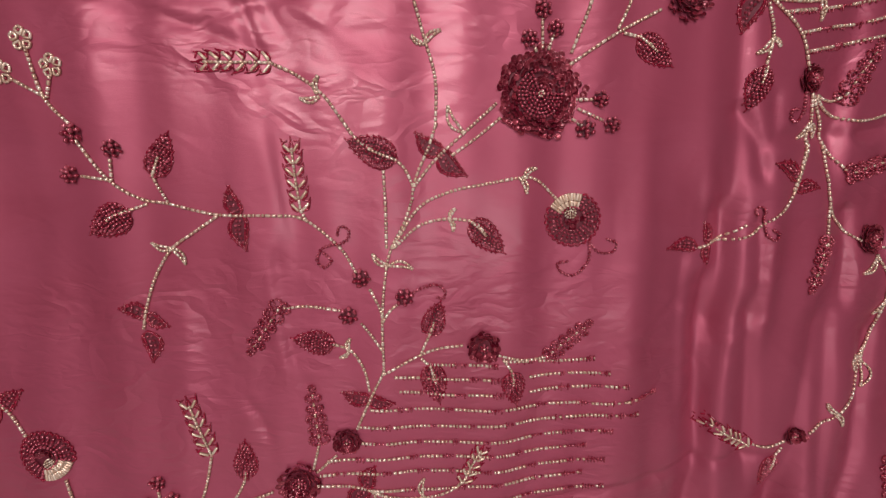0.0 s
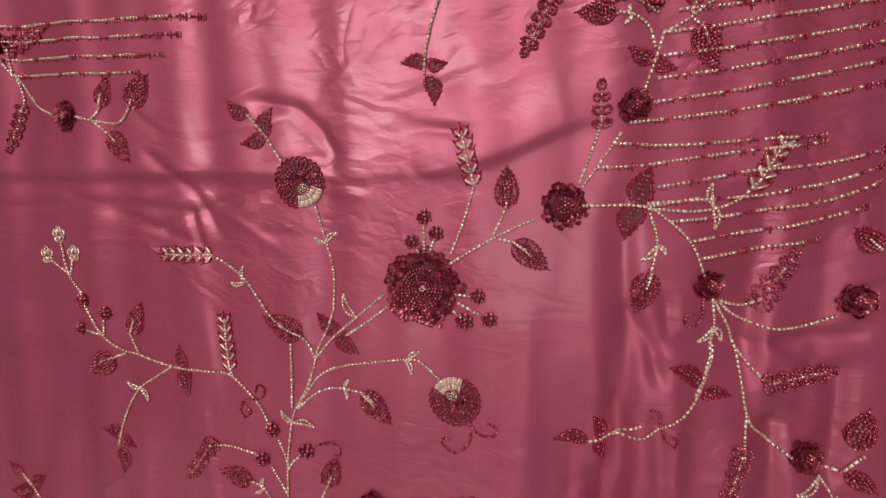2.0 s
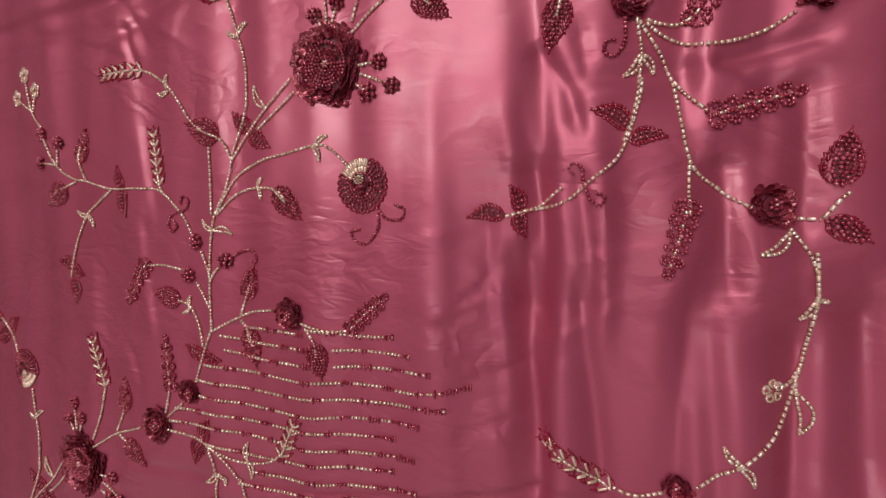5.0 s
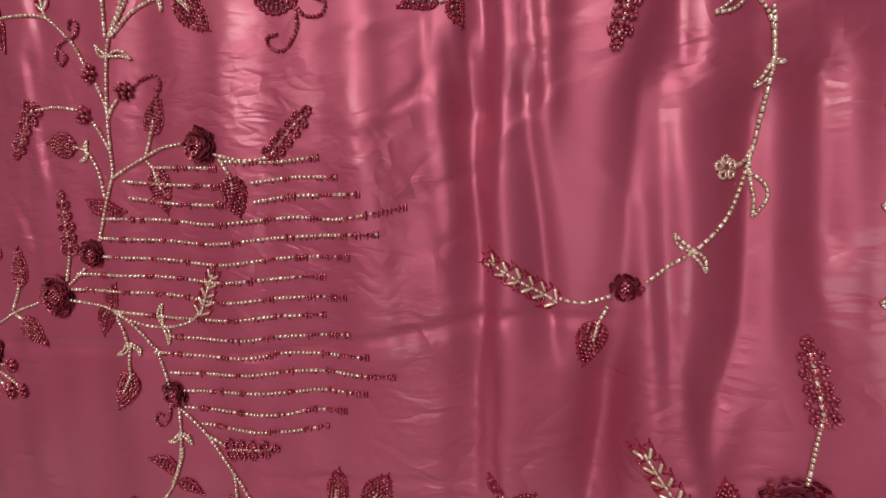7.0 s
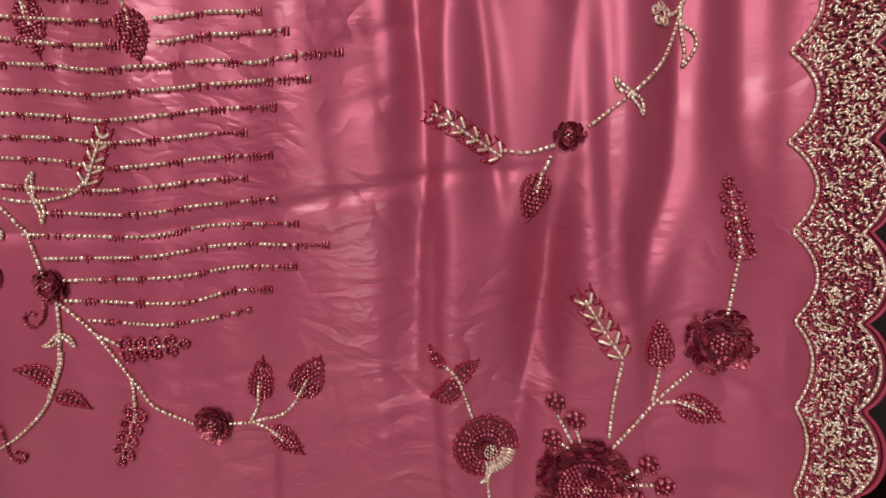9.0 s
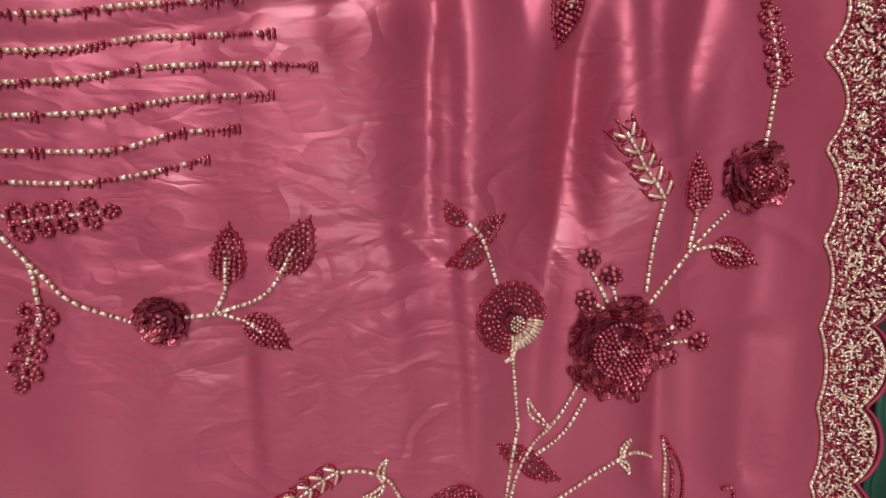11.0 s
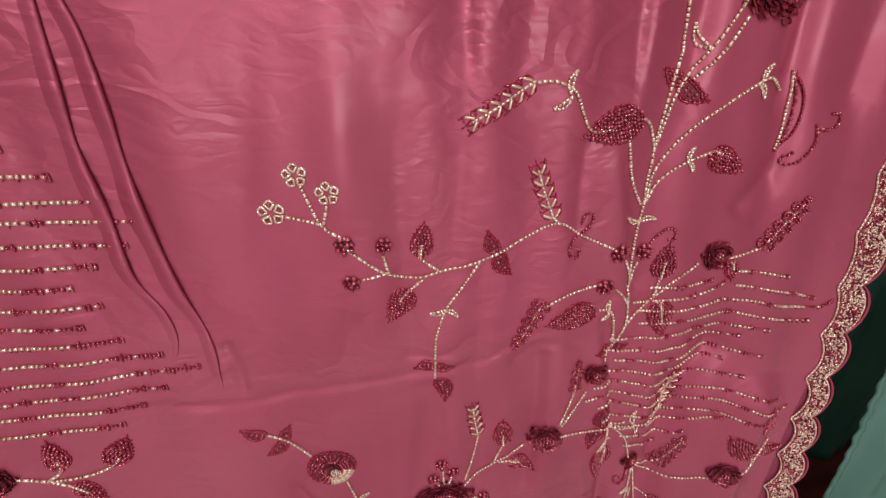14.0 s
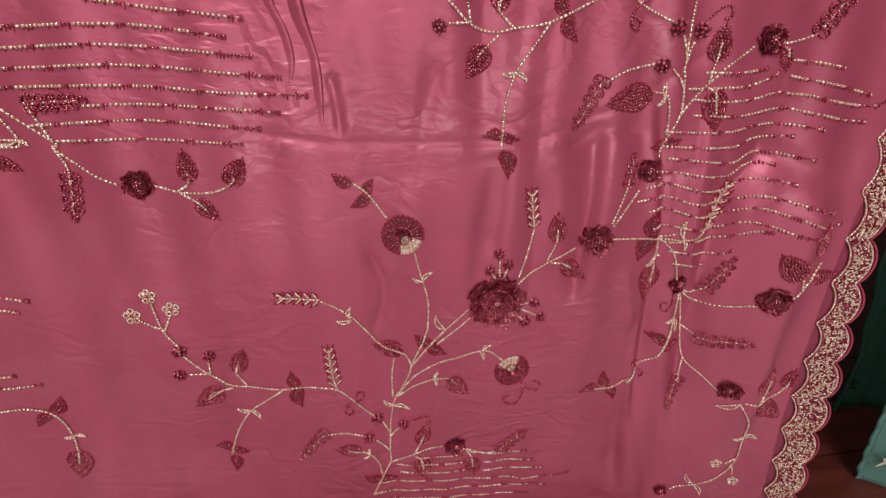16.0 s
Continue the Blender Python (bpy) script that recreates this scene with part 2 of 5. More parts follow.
def depth_at(x, z):
    """The cloth's y over x and z, arrays in metres."""
    x, z = np.atleast_1d(np.asarray(x, float)), np.atleast_1d(np.asarray(z, float))
    u, v = (np.clip(x, -0.5, 0.62) - 0.15) / 0.4, (np.clip(z, 0.1, 1.85) - 1.0) / 0.6
    y = 0.3338 - 0.0146 * u + 0.0079 * v - 0.0155 * u * u + 0.0063 * u * v - 0.0029 * v * v
    y = y - 0.0094 * u ** 3 + 0.0149 * u * u * v + 0.0003 * u * v * v + 0.0007 * v ** 3
    for i, line in enumerate(BULGE):
        for j, k in enumerate(line):
            y = y + k / 1000 * np.exp(-((x + 0.3 - 0.2 * j) / 0.15) ** 2 - ((z - 0.35 - 0.25 * i) / 0.18) ** 2)
    for x0, z0, x1, z1, w, d in CREASES:
        ex, ez = x1 - x0, z1 - z0
        n = math.hypot(ex, ez)
        ex, ez = ex / n, ez / n
        s = (x - x0) * ex + (z - z0) * ez
        bend = 0.22 * w * np.sin(s * 19 + x0 * 50)
        a = (x - x0) * -ez + (z - z0) * ex + bend
        fade = 1 / (1 + np.exp(-(s + 0.01) / 0.012)) / (1 + np.exp((s - n - 0.01) / 0.012))
        a = np.where(a > 0, a / 0.6, a / 1.4)
        near = (np.abs(a) < 3 * w) & (np.abs(s - n / 2) < n / 2 + 0.05)
        y = y + np.where(near, d * FOLD * np.exp(-(a / w) ** 2) * fade, 0)
    for pts, wl, wr, d in FOLDS:
        reach = 3 * max(wl, wr)
        lo, hi = pts.min(0) - reach, pts.max(0) + reach
        near = (x > lo[0]) & (x < hi[0]) & (z > lo[1]) & (z < hi[1])
        if not near.any():
            continue
        px, pz = x[near], z[near]
        best, off, along = np.full(px.shape, 9.0), np.zeros(px.shape), np.zeros(px.shape)
        seg = np.hypot(*np.diff(pts, axis=0).T)
        start = np.concatenate([[0], np.cumsum(seg)])
        for (ax, az), (bx, bz), n, s0 in zip(pts, pts[1:], seg, start):
            ex, ez = (bx - ax) / n, (bz - az) / n
            s = np.clip((px - ax) * ex + (pz - az) * ez, 0, n)
            dx, dz = px - ax - s * ex, pz - az - s * ez
            r = np.hypot(dx, dz)
            pick = r < best
            side = np.sign(dx * -ez + dz * ex)
            best, off, along = np.where(pick, r, best), np.where(pick, r * side, off), np.where(pick, s + s0, along)
        total = start[-1]
        ends = np.clip(along / (0.12 * total) + 0.15, 0, 1) * np.clip((total - along) / (0.2 * total) + 0.1, 0, 1)
        w = np.where(off > 0, wr, wl)
        y[near] += d * np.exp(-np.abs(off / w) ** 1.6) * ends
    y = y + 0.0011 * np.sin(x * 61 + 0.9 * np.sin(z * 4.1)) + 0.0008 * np.sin(x * 113 + 1.3 * np.sin(z * 5.7 + 2))
    return y


GX, GZ, GS = np.arange(-0.84, 0.66, 0.0025), np.arange(-0.02, 1.99, 0.0025), 0.0025
FIELD = depth_at(*np.meshgrid(GX, GZ, indexing="ij"))


def depth_of(x, z):
    """depth_at, looked up in a fine table."""
    i, j = (np.asarray(x) - GX[0]) / GS, (np.asarray(z) - GZ[0]) / GS
    a, c = np.clip(i.astype(int), 0, len(GX) - 2), np.clip(j.astype(int), 0, len(GZ) - 2)
    i, j = np.clip(i - a, 0, 1), np.clip(j - c, 0, 1)
    return (FIELD[a, c] * (1 - i) + FIELD[a + 1, c] * i) * (1 - j) + (FIELD[a, c + 1] * (1 - i) + FIELD[a + 1, c + 1] * i) * j


def frame_at(x, z):
    """Places on the cloth with their two tangents and the normal towards the room."""
    e = 0.0025
    y = depth_of(x, z)
    gx, gz = (depth_of(x + e, z) - depth_of(x - e, z)) / (2 * e), (depth_of(x, z + e) - depth_of(x, z - e)) / (2 * e)
    o = np.ones_like(y)
    tx, tz = np.stack([o, gx, 0 * o], -1), np.stack([0 * o, gz, o], -1)
    n = np.cross(tx, tz)
    n /= np.linalg.norm(n, axis=-1, keepdims=True)
    return np.stack([x, y, z], -1), tx, tz, n


# ---- helpers for meshes ----
def part(name, me, parent, label=""):
    ob = new(name, me)
    ob.parent = parent
    return tagged(ob, label)


def mesh_from(name, verts, faces, mat, smooth=True):
    me = bpy.data.meshes.new(name)
    me.from_pydata([tuple(v) for v in verts], [], faces)
    me.materials.append(mat)
    me.polygons.foreach_set("use_smooth", [smooth] * len(me.polygons))
    return me


def grid_faces(nu, nv, wrap=False):
    f = []
    for i in range(nu - 1):
        for j in range(nv if wrap else nv - 1):
            k = (j + 1) % nv
            f.append((i * nv + j, i * nv + k, (i + 1) * nv + k, (i + 1) * nv + j))
    return f


def round_bead():
    """A seed bead: a flattened ball with a dimple at the thread hole. Along its own x runs the thread."""
    v, f = [], []
    for s, r in ((-0.64, 0.5), (-0.3, 0.97), (0.3, 0.97), (0.64, 0.5)):
        v += [(s, r * math.cos(a), r * math.sin(a)) for a in [math.tau * k / 6 for k in range(6)]]
    f = [list(q) for q in grid_faces(4, 6, True)]
    f += [list(range(6))[::-1], list(range(18, 24))]
    return np.array(v), f


def tube_bead():
    """A bugle bead of unit half length: a six-sided tube with eased ends."""
    v = []
    for s, r in ((-1.0, 0.72), (-0.86, 1.0), (0.86, 1.0), (1.0, 0.72)):
        v += [(s, r * math.cos(a), r * math.sin(a)) for a in [math.tau * k / 6 for k in range(6)]]
    f = [list(q) for q in grid_faces(4, 6, True)]
    f += [list(range(6))[::-1], list(range(18, 24))]
    return np.array(v), f


SEED, TUBE = round_bead(), tube_bead()


class Beads:
    """Collects the beads of one colour of one motif and sews them on as one mesh."""

    def __init__(self, mat):
        self.mat, self.seeds, self.tubes = mat, [], []

    def seed(self, x, z, r=1.7, lift=0.75):
        self.seeds.append((x, z, random.uniform(0, 6.28), r * random.uniform(0.9, 1.1), r * random.uniform(0.9, 1.1), lift * r))

    def tube(self, x0, z0, x1, z1, r=1.1, lift=0.85):
        n = math.hypot(x1 - x0, z1 - z0)
        self.tubes.append(((x0 + x1) / 2, (z0 + z1) / 2, math.atan2(z1 - z0, x1 - x0), n / 2, r * random.uniform(0.92, 1.08), lift * r))

    def mesh(self, name):
        verts, loops, sizes, base = [], [], [], 0
        for rows, (v, f) in ((self.seeds, SEED), (self.tubes, TUBE)):
            if not rows:
                continue
            a = np.array(rows)
            a[:, [0, 1, 3, 4, 5]] /= 1000
            p, tx, tz, n = frame_at(a[:, 0], a[:, 1])
            along = np.cos(a[:, 2])[:, None] * tx + np.sin(a[:, 2])[:, None] * tz
            along /= np.linalg.norm(along, axis=1, keepdims=True)
            side = np.cross(n, along)
            c = p + n * a[:, 5][:, None]
            q = c[:, None] + along[:, None] * (v[:, 0] * a[:, 3][:, None])[..., None]
            q = q + (side[:, None] * v[None, :, 1, None] + n[:, None] * v[None, :, 2, None]) * a[:, 4][:, None, None]
            verts.append(q.reshape(-1, 3))
            flat, each = np.concatenate([np.array(k) for k in f]), [len(k) for k in f]
            loops.append((flat[None] + base + len(v) * np.arange(len(a))[:, None]).ravel())
            sizes.append(np.tile(each, len(a)))
            base += len(v) * len(a)
        verts, loops, sizes = np.concatenate(verts), np.concatenate(loops), np.concatenate(sizes)
        me = bpy.data.meshes.new(name)
        me.vertices.add(len(verts))
        me.vertices.foreach_set("co", verts.ravel())
        me.loops.add(len(loops))
        me.loops.foreach_set("vertex_index", loops.astype(np.int32))
        me.polygons.add(len(sizes))
        me.polygons.foreach_set("loop_start", (np.cumsum(sizes) - sizes).astype(np.int32))
        me.polygons.foreach_set("use_smooth", np.ones(len(sizes), bool))
        me.materials.append(self.mat)
        me.update(calc_edges=True)
        return me


def sew(name, main, *others):
    """Sews the main beads on as a part of the saree and the others, (name, beads, label), as its sub-parts."""
    ob = part(name, main.mesh(name), saree)
    if name in ("stem", "gold_line", "berry", "tendril", "wheat_ear"):
        tagged(ob, kind="stuff")
    for sub, beads, label in others:
        if beads.seeds or beads.tubes:
            tagged(part(sub, beads.mesh(sub), ob, label), kind="stuff")
    return ob


def spline(pts, step=1.0):
    """Points about every step millimetres along a smooth line through pts."""
    p = [np.array(q, float) for q in pts]
    p = [2 * p[0] - p[1]] + p + [2 * p[-1] - p[-2]]
    fine = []
    for a, b, c, d in zip(p, p[1:], p[2:], p[3:]):
        for s in np.linspace(0, 1, 24, endpoint=False):
            fine.append(0.5 * (2 * b + (c - a) * s + (2 * a - 5 * b + 4 * c - d) * s * s + (3 * b - a - 3 * c + d) * s ** 3))
    fine.append(p[-2])
    fine = np.array(fine)
    s = np.concatenate([[0], np.cumsum(np.hypot(*np.diff(fine, axis=0).T))])
    at = np.linspace(0, s[-1], max(2, round(s[-1] / step) + 1))
    return np.stack([np.interp(at, s, fine[:, k]) for k in (0, 1)], -1), s[-1]


def tubes_along(beads, pts, length=4.2, r=1.1, gap=0.35, vary=0.25, lift=0.85):
    line, total = spline(pts, 0.5)
    s, at = 0.0, np.linspace(0, total, len(line))
    while s < total - 0.8:
        n = min(length * random.uniform(1 - vary, 1 + vary), total - s)
        a = [np.interp(q, at, line[:, k]) for q in (s, s + max(n - gap, 0.7)) for k in (0, 1)]
        beads.tube(*a, r, lift)
        s += n


def seeds_along(beads, pts, step=3.0, r=1.65):
    for x, z in spline(pts, step)[0]:
        beads.seed(x + random.uniform(-0.2, 0.2), z + random.uniform(-0.2, 0.2), r)


def mapped(P, flat):
    return [P(flat[i], flat[i + 1]) for i in range(0, len(flat) - 1, 2)]


def on_cloth(pts):
    return all(-780 < x < 592 and 40 < z < 1925 for x, z in pts)


# ---- the beaded pieces ----
def stem(P, *flat):
    pts = mapped(P, flat)
    if not on_cloth(pts):
        return
    gold = Beads(GOLD)
    tubes_along(gold, pts, 3.9, 1.35, 0.9, 0.35)
    sew("stem", gold)


def tendril(P, *flat):
    pts = mapped(P, flat)
    if on_cloth(pts):
        plum = Beads(PLUM)
        seeds_along(plum, pts)
        sew("tendril", plum)


def bead_row(P, *flat):
    pts = mapped(P, flat)
    if not on_cloth(pts):
        return
    line, total = spline(pts, 0.5)
    at = np.linspace(0, total, len(line))

    def spot(s):
        return np.interp(s, at, line[:, 0]), np.interp(s, at, line[:, 1])

    gold, plum, s, run, count = Beads(GOLD), Beads(PLUM), 0.0, True, random.randint(3, 8)
    while s < total - 1:
        late = s > total * 0.88
        if run and not late:
            n = random.uniform(2.7, 4.6)
            gold.tube(*spot(s), *spot(min(s + n - random.uniform(0.8, 1.5), total)), 1.42)
            s += n
            if random.random() < 0.5:
                x, z = spot(s)
                plum.tube(x, z - 2.6 - random.random(), x + 0.3, z + 0.6, 0.8, 0.7)
        else:
            x, z = spot(s)
            plum.seed(x, z, 1.55)
            k = random.uniform(2.4, 4.2)
            if random.random() < 0.6:
                plum.tube(x, z - k, x + random.uniform(-0.4, 0.4), z + k * random.uniform(0.1, 0.9), 0.85, 0.7)
            s += 2.9
            if random.random() < (0.2 if late else 0.1):
                gold.tube(*spot(s), *spot(min(s + 2.6, total)), 1.25)
                s += 2.9
        count -= 1
        if count <= 0:
            run, count = not run, random.randint(2, 4) if run else random.randint(5, 12)
    for k in (0.5, 3.0):
        x, z = spot(total - k)
        plum.tube(x, z - 3, x, z + 2.4, 0.9, 0.7)
    sew("gold_line", gold, ("line_fringe", plum, "dark plum seed beads and pins"))


def axes(a, b):
    n = math.hypot(b[0] - a[0], b[1] - a[1])
    e = np.array([(b[0] - a[0]) / n, (b[1] - a[1]) / n])
    return np.array(a, float), e, np.array([-e[1], e[0]]), n


def leaf_half(s):
    return math.sin(math.pi * min(1, s) ** 0.66) ** 0.9 if 0 < s < 1 else 0.0


def span(P, x0, z0, x1, z1):
    """Both ends of a leaf on the cloth, with its length kept near the pattern's."""
    a, b = np.array(P(x0, z0)), np.array(P(x1, z1))
    n, want = np.hypot(*(b - a)), math.hypot(x1 - x0, z1 - z0)
    good = min(max(n, 0.6 * want), 1.4 * want)
    return b + (a - b) * good / max(n, 0.1), b


def ground(name, outline, parent, label):
    """Dark backing added to darken the gaps between beads, just proud of the cloth."""
    v = np.array([np.mean(outline, axis=0)] + list(outline)) / 1000
    p, tx, tz, n = frame_at(v[:, 0], v[:, 1])
    k = len(outline)
    return part(name, mesh_from(name, p + n * 0.0005, [(0, 1 + i, 1 + (i + 1) % k) for i in range(k)], GAP_BACKING), parent, label)


def ring(c, r, k=14):
    return [np.array([c[0] + r * math.cos(math.tau * i / k), c[1] + r * math.sin(math.tau * i / k)]) for i in range(k)]


def bead_leaf(P, x0, z0, x1, z1, wide=0.6):
    a, b = span(P, x0, z0, x1, z1)
    if not on_cloth((a, b)):
        return
    o, e, f, n = axes(a, b)
    w = n * wide / 2 * 0.86
    plum, red, gold, step = Beads(PLUM), Beads(RED), Beads(GOLD), 3.0
    rows = int(n / (step * 0.9))
    for i in range(rows + 1):
        s = (i + 0.2) / (rows + 0.4)
        half = w * leaf_half(s)
        k = int((2 * half) / step) + 1
        for j in range(k):
            t = (j - (k - 1) / 2) * step + random.uniform(-0.4, 0.4)
            q = o + e * (s * n + random.uniform(-0.4, 0.4) - 0.12 * abs(t)) + f * t
            plum.seed(*q, random.uniform(1.5, 1.75), random.uniform(0.7, 1.0))
    for side in (-1, 1):
        edge = [o + e * i / 9 * n + f * side * (w * leaf_half(i / 9) + 0.9 * (0 < i < 9)) for i in range(10)]
        for i, (p, q) in enumerate(zip(edge, edge[1:])):
            red.tube(*p, *q, 0.8, 0.5)
            spike = q + e * random.uniform(1.0, 2.2) + f * side * random.uniform(0.6, 1.5)
            if 0 < i < 8:
                red.tube(*(p * 0.35 + q * 0.65), *spike, 0.65, 0.5)
    red.tube(*(o + e * n), *(o + e * (n + 3.2) + f * random.uniform(-1, 1)), 0.7, 0.5)
    if random.random() < 0.6:
        tubes_along(gold, [o, o + e * n * 0.3 + f * 0.3, o + e * n * random.uniform(0.4, 0.62)], 3.0, 1.1, 0.6, lift=2.4)
    ob = sew("leaf", plum, ("leaf_edge", red, "ruby thread edging"), ("leaf_vein", gold, "pale gold bugle beads"))
    rim = [o + e * s * n + f * side * 0.6 * w * leaf_half(s) for side in (1, -1) for s in (np.linspace(0, 1, 9)[:-1] if side > 0 else np.linspace(1, 0, 9)[:-1])]
    ground("leaf_ground", rim, ob, "dark wine backing that darkens the gaps between beads")


def red_leaf(P, x0, z0, x1, z1, wide=0.5):
    a, b = span(P, x0, z0, x1, z1)
    if not on_cloth((a, b)):
        return
    o, e, f, n = axes(a, b)
    w, red, plum = n * wide / 2 * 1.1, Beads(RED), Beads(PLUM)
    bow = (0.13 if (x0 + z1) % 2 else -0.13) * n
    for side, ring in ((-1, 1.0), (1, 1.0), (-1, 0.76), (1, 0.76)):
        edge = []
        for i in range(11):
            s = i / 10
            edge.append(o + e * s * n * (1 if ring == 1 else 0.95) + f * (side * w * ring * leaf_half(s) + bow * math.sin(math.pi * s)))
        for i, (p, q) in enumerate(zip(edge, edge[1:])):
            red.tube(*p, *q, 0.95, 0.6)
            if ring == 1 and 0 < i < 10 and i % 2:
                red.tube(*q, *(q + e * random.uniform(1.0, 2.2) + f * side * random.uniform(0.8, 1.6)), 0.7, 0.5)
    k = max(3, int(n * 0.62 / 2.9))
    for i in range(k):
        s = 0.17 + 0.6 * i / (k - 1)
        for t in ((-1.5, 1.5) if w * leaf_half(s) > 3.6 else (0,)):
            plum.seed(*(o + e * s * n + f * (t + bow * math.sin(math.pi * s))), 1.5)
    ob = sew("red_leaf", red, ("leaf_filling", plum, "plum seed beads"))
    rim = [o + e * s * n + f * (side * 0.62 * w * leaf_half(s) + bow * math.sin(math.pi * s)) for side in (1, -1) for s in (np.linspace(0, 1, 9)[:-1] if side > 0 else np.linspace(1, 0, 9)[:-1])]
    ground("leaf_ground", rim, ob, "dark wine backing that darkens the gaps between beads")


def gold_leaf(P, x0, z0, x1, z1):
    a, b = span(P, x0, z0, x1, z1)
    if not on_cloth((a, b)):
        return
    o, e, f, n = axes(a, b)
    gold, bow = Beads(GOLD), 0.16 * n
    for side in (-1, 1):
        pts = [o + e * s * n + f * (side * 0.11 * n * math.sin(math.pi * s ** 0.8) + bow * math.sin(math.pi * s)) for s in (0, 0.3, 0.6, 0.85, 1)]
        tubes_along(gold, pts, 3.2, 1.2, 0.5)
    sew("gold_leaf", gold)


def wheat(P, x0, z0, x1, z1):
    a, b = span(P, x0, z0, x1, z1)
    if not on_cloth((a, b)):
        return
    o, e, f, n = axes(a, b)
    gold, red = Beads(GOLD), Beads(RED)
    tubes_along(gold, [o, o + e * n * 0.5 + f * 0.6, o + e * n * 0.92], 3.6, 1.15, 0.5)
    k = max(4, round(n / 9.5))
    for i in range(k):
        s = i / k
        w = 8.2 * (1 - 0.3 * s)
        for side in (-1, 1):
            p = o + e * (s * n + 1) + f * side * 0.8
            q = p + e * random.uniform(5.5, 7.0) + f * side * w * random.uniform(0.7, 0.9)
            gold.tube(*(p + (q - p) * 0.12), *q, 1.2)
            tip = q + e * random.uniform(2.0, 4.0) + f * side * random.uniform(0.2, 1.4)
            for off in (1.5, 2.6):
                m = (p + q) / 2 + f * side * off - e * 0.5 * off
                red.tube(*(p + f * side * off * 0.7), *m, 0.8, 0.6)
                red.tube(*m, *(tip + f * side * off * 0.2), 0.8, 0.6)
            red.tube(*(q + e * 2.0), *(p + e * 9.0 + f * side * 1.6), 0.75, 0.6)
            red.tube(*tip, *(tip + e * 1.8 + f * side * random.uniform(0.6, 2.0)), 0.6, 0.5)
    tip = o + e * n
    for side in (-1, 1):
        red.tube(*(o + e * (n - 9) + f * side * 3.0), *(tip + f * side * 0.3), 0.8, 0.6)
    red.tube(*tip, *(tip + e * 4), 0.7, 0.6)
    sew("wheat_ear", gold, ("ear_edge", red, "ruby glass edging"))


def curl_of_beads(beads, base, way, side, size):
    """A curl: beads that leave the stem, bend round and close on themselves."""
    across = np.array([-way[1], way[0]]) * side
    k = max(7, int(math.tau * size / 2.5))
    for i in range(k):
        t = math.tau * (i + 0.3) / k
        q = base + way * size * (1 - 1.12 * math.cos(t)) + across * size * 0.85 * math.sin(t)
        beads.seed(*q, 1.6, 0.9)
    if size > 3.2:
        beads.seed(*(base + way * size * 1.2), 1.5, 0.9)


def spray(P, x0, z0, x1, z1, wide=0.5):
    a, b = span(P, x0, z0, x1, z1)
    if not on_cloth((a, b)):
        return
    o, e, f, n = axes(a, b)
    plum, gold = Beads(PLUM), Beads(GOLD)
    tubes_along(gold, [o, o + e * n * 0.45 + f * 0.6, o + e * n * 0.9], 3.0, 1.1, 0.6)
    k = max(3, round(n / 11.0))
    for i in range(k):
        s = (i + 0.1) / k
        size = min(0.46 * n / k, n * wide / 4) * (0.84 - 0.2 * s) * random.uniform(0.92, 1.08)
        for side in (-1, 1):
            way = e * 0.55 + f * side * 0.83
            curl_of_beads(plum, o + e * s * n * 0.94 + f * side * 0.8, way / np.hypot(*way), side, max(size, 2.8))
    curl_of_beads(plum, o + e * n * 0.9, e, 1, 3.4)
    sew("leaf_spray", plum, ("spray_stem", gold, "pale gold bugle beads"))


def berry(P, x, z, r):
    c = P(x, z)
    if not on_cloth((c,)):
        return
    plum, k, turn = Beads(PLUM), 7, random.random()
    for i in range(k):
        t = math.tau * (i + turn) / k
        q = random.uniform(0.62, 0.78)
        plum.seed(c[0] + q * r * math.cos(t), c[1] + q * r * math.sin(t), 0.27 * r, 0.9)
    for i in range(3):
        t = math.tau * (i + turn) / 3
        plum.seed(c[0] + 0.27 * r * math.cos(t), c[1] + 0.27 * r * math.sin(t), 0.26 * r, 1.3)
    ground("berry_ground", ring(c, 0.8 * r), sew("berry", plum), "dark wine backing that darkens the gaps between beads")


def gold_flower(P, x, z, r):
    c = np.array(P(x, z))
    if not on_cloth((c,)):
        return
    gold, plum = Beads(GOLD), Beads(PLUM)
    for i in range(5):
        t = math.tau * i / 5 + 0.4
        w, v = np.array([math.cos(t), math.sin(t)]), np.array([-math.sin(t), math.cos(t)])
        pts = [c + w * r * 0.25, c + w * r * 0.7 + v * r * 0.36, c + w * r * 0.95, c + w * r * 0.7 - v * r * 0.36, c + w * r * 0.25]
        for p, q in zip(pts, pts[1:]):
            gold.tube(*p, *q, 1.05)
        plum.seed(*(c + w * r * 0.62), 1.1)
    sew("gold_flower", gold, ("flower_filling", plum, "plum seed beads"))


def sequin_mesh():
    v = [(0, 0, -0.16)]
    for r, h in ((0.3, -0.15), (0.72, -0.04), (1.0, 0.12)):
        v += [(r * math.cos(math.tau * k / 10), r * math.sin(math.tau * k / 10), h) for k in range(10)]
    f = [(0, 1 + k, 1 + (k + 1) % 10) for k in range(10)]
    for ring in (1, 11):
        f += [(ring + k, ring + 10 + k, ring + 10 + (k + 1) % 10, ring + (k + 1) % 10) for k in range(10)]
    n = len(v)
    v += [(x, y, h - 0.05) for x, y, h in v]
    f += [tuple(n + i for i in q[::-1]) for q in f]
    f += [(21 + k, n + 21 + k, n + 21 + (k + 1) % 10, 21 + (k + 1) % 10) for k in range(10)]
    return mesh_from("sequin", v, f, SEQUIN)


SEQUIN_MESH = sequin_mesh()


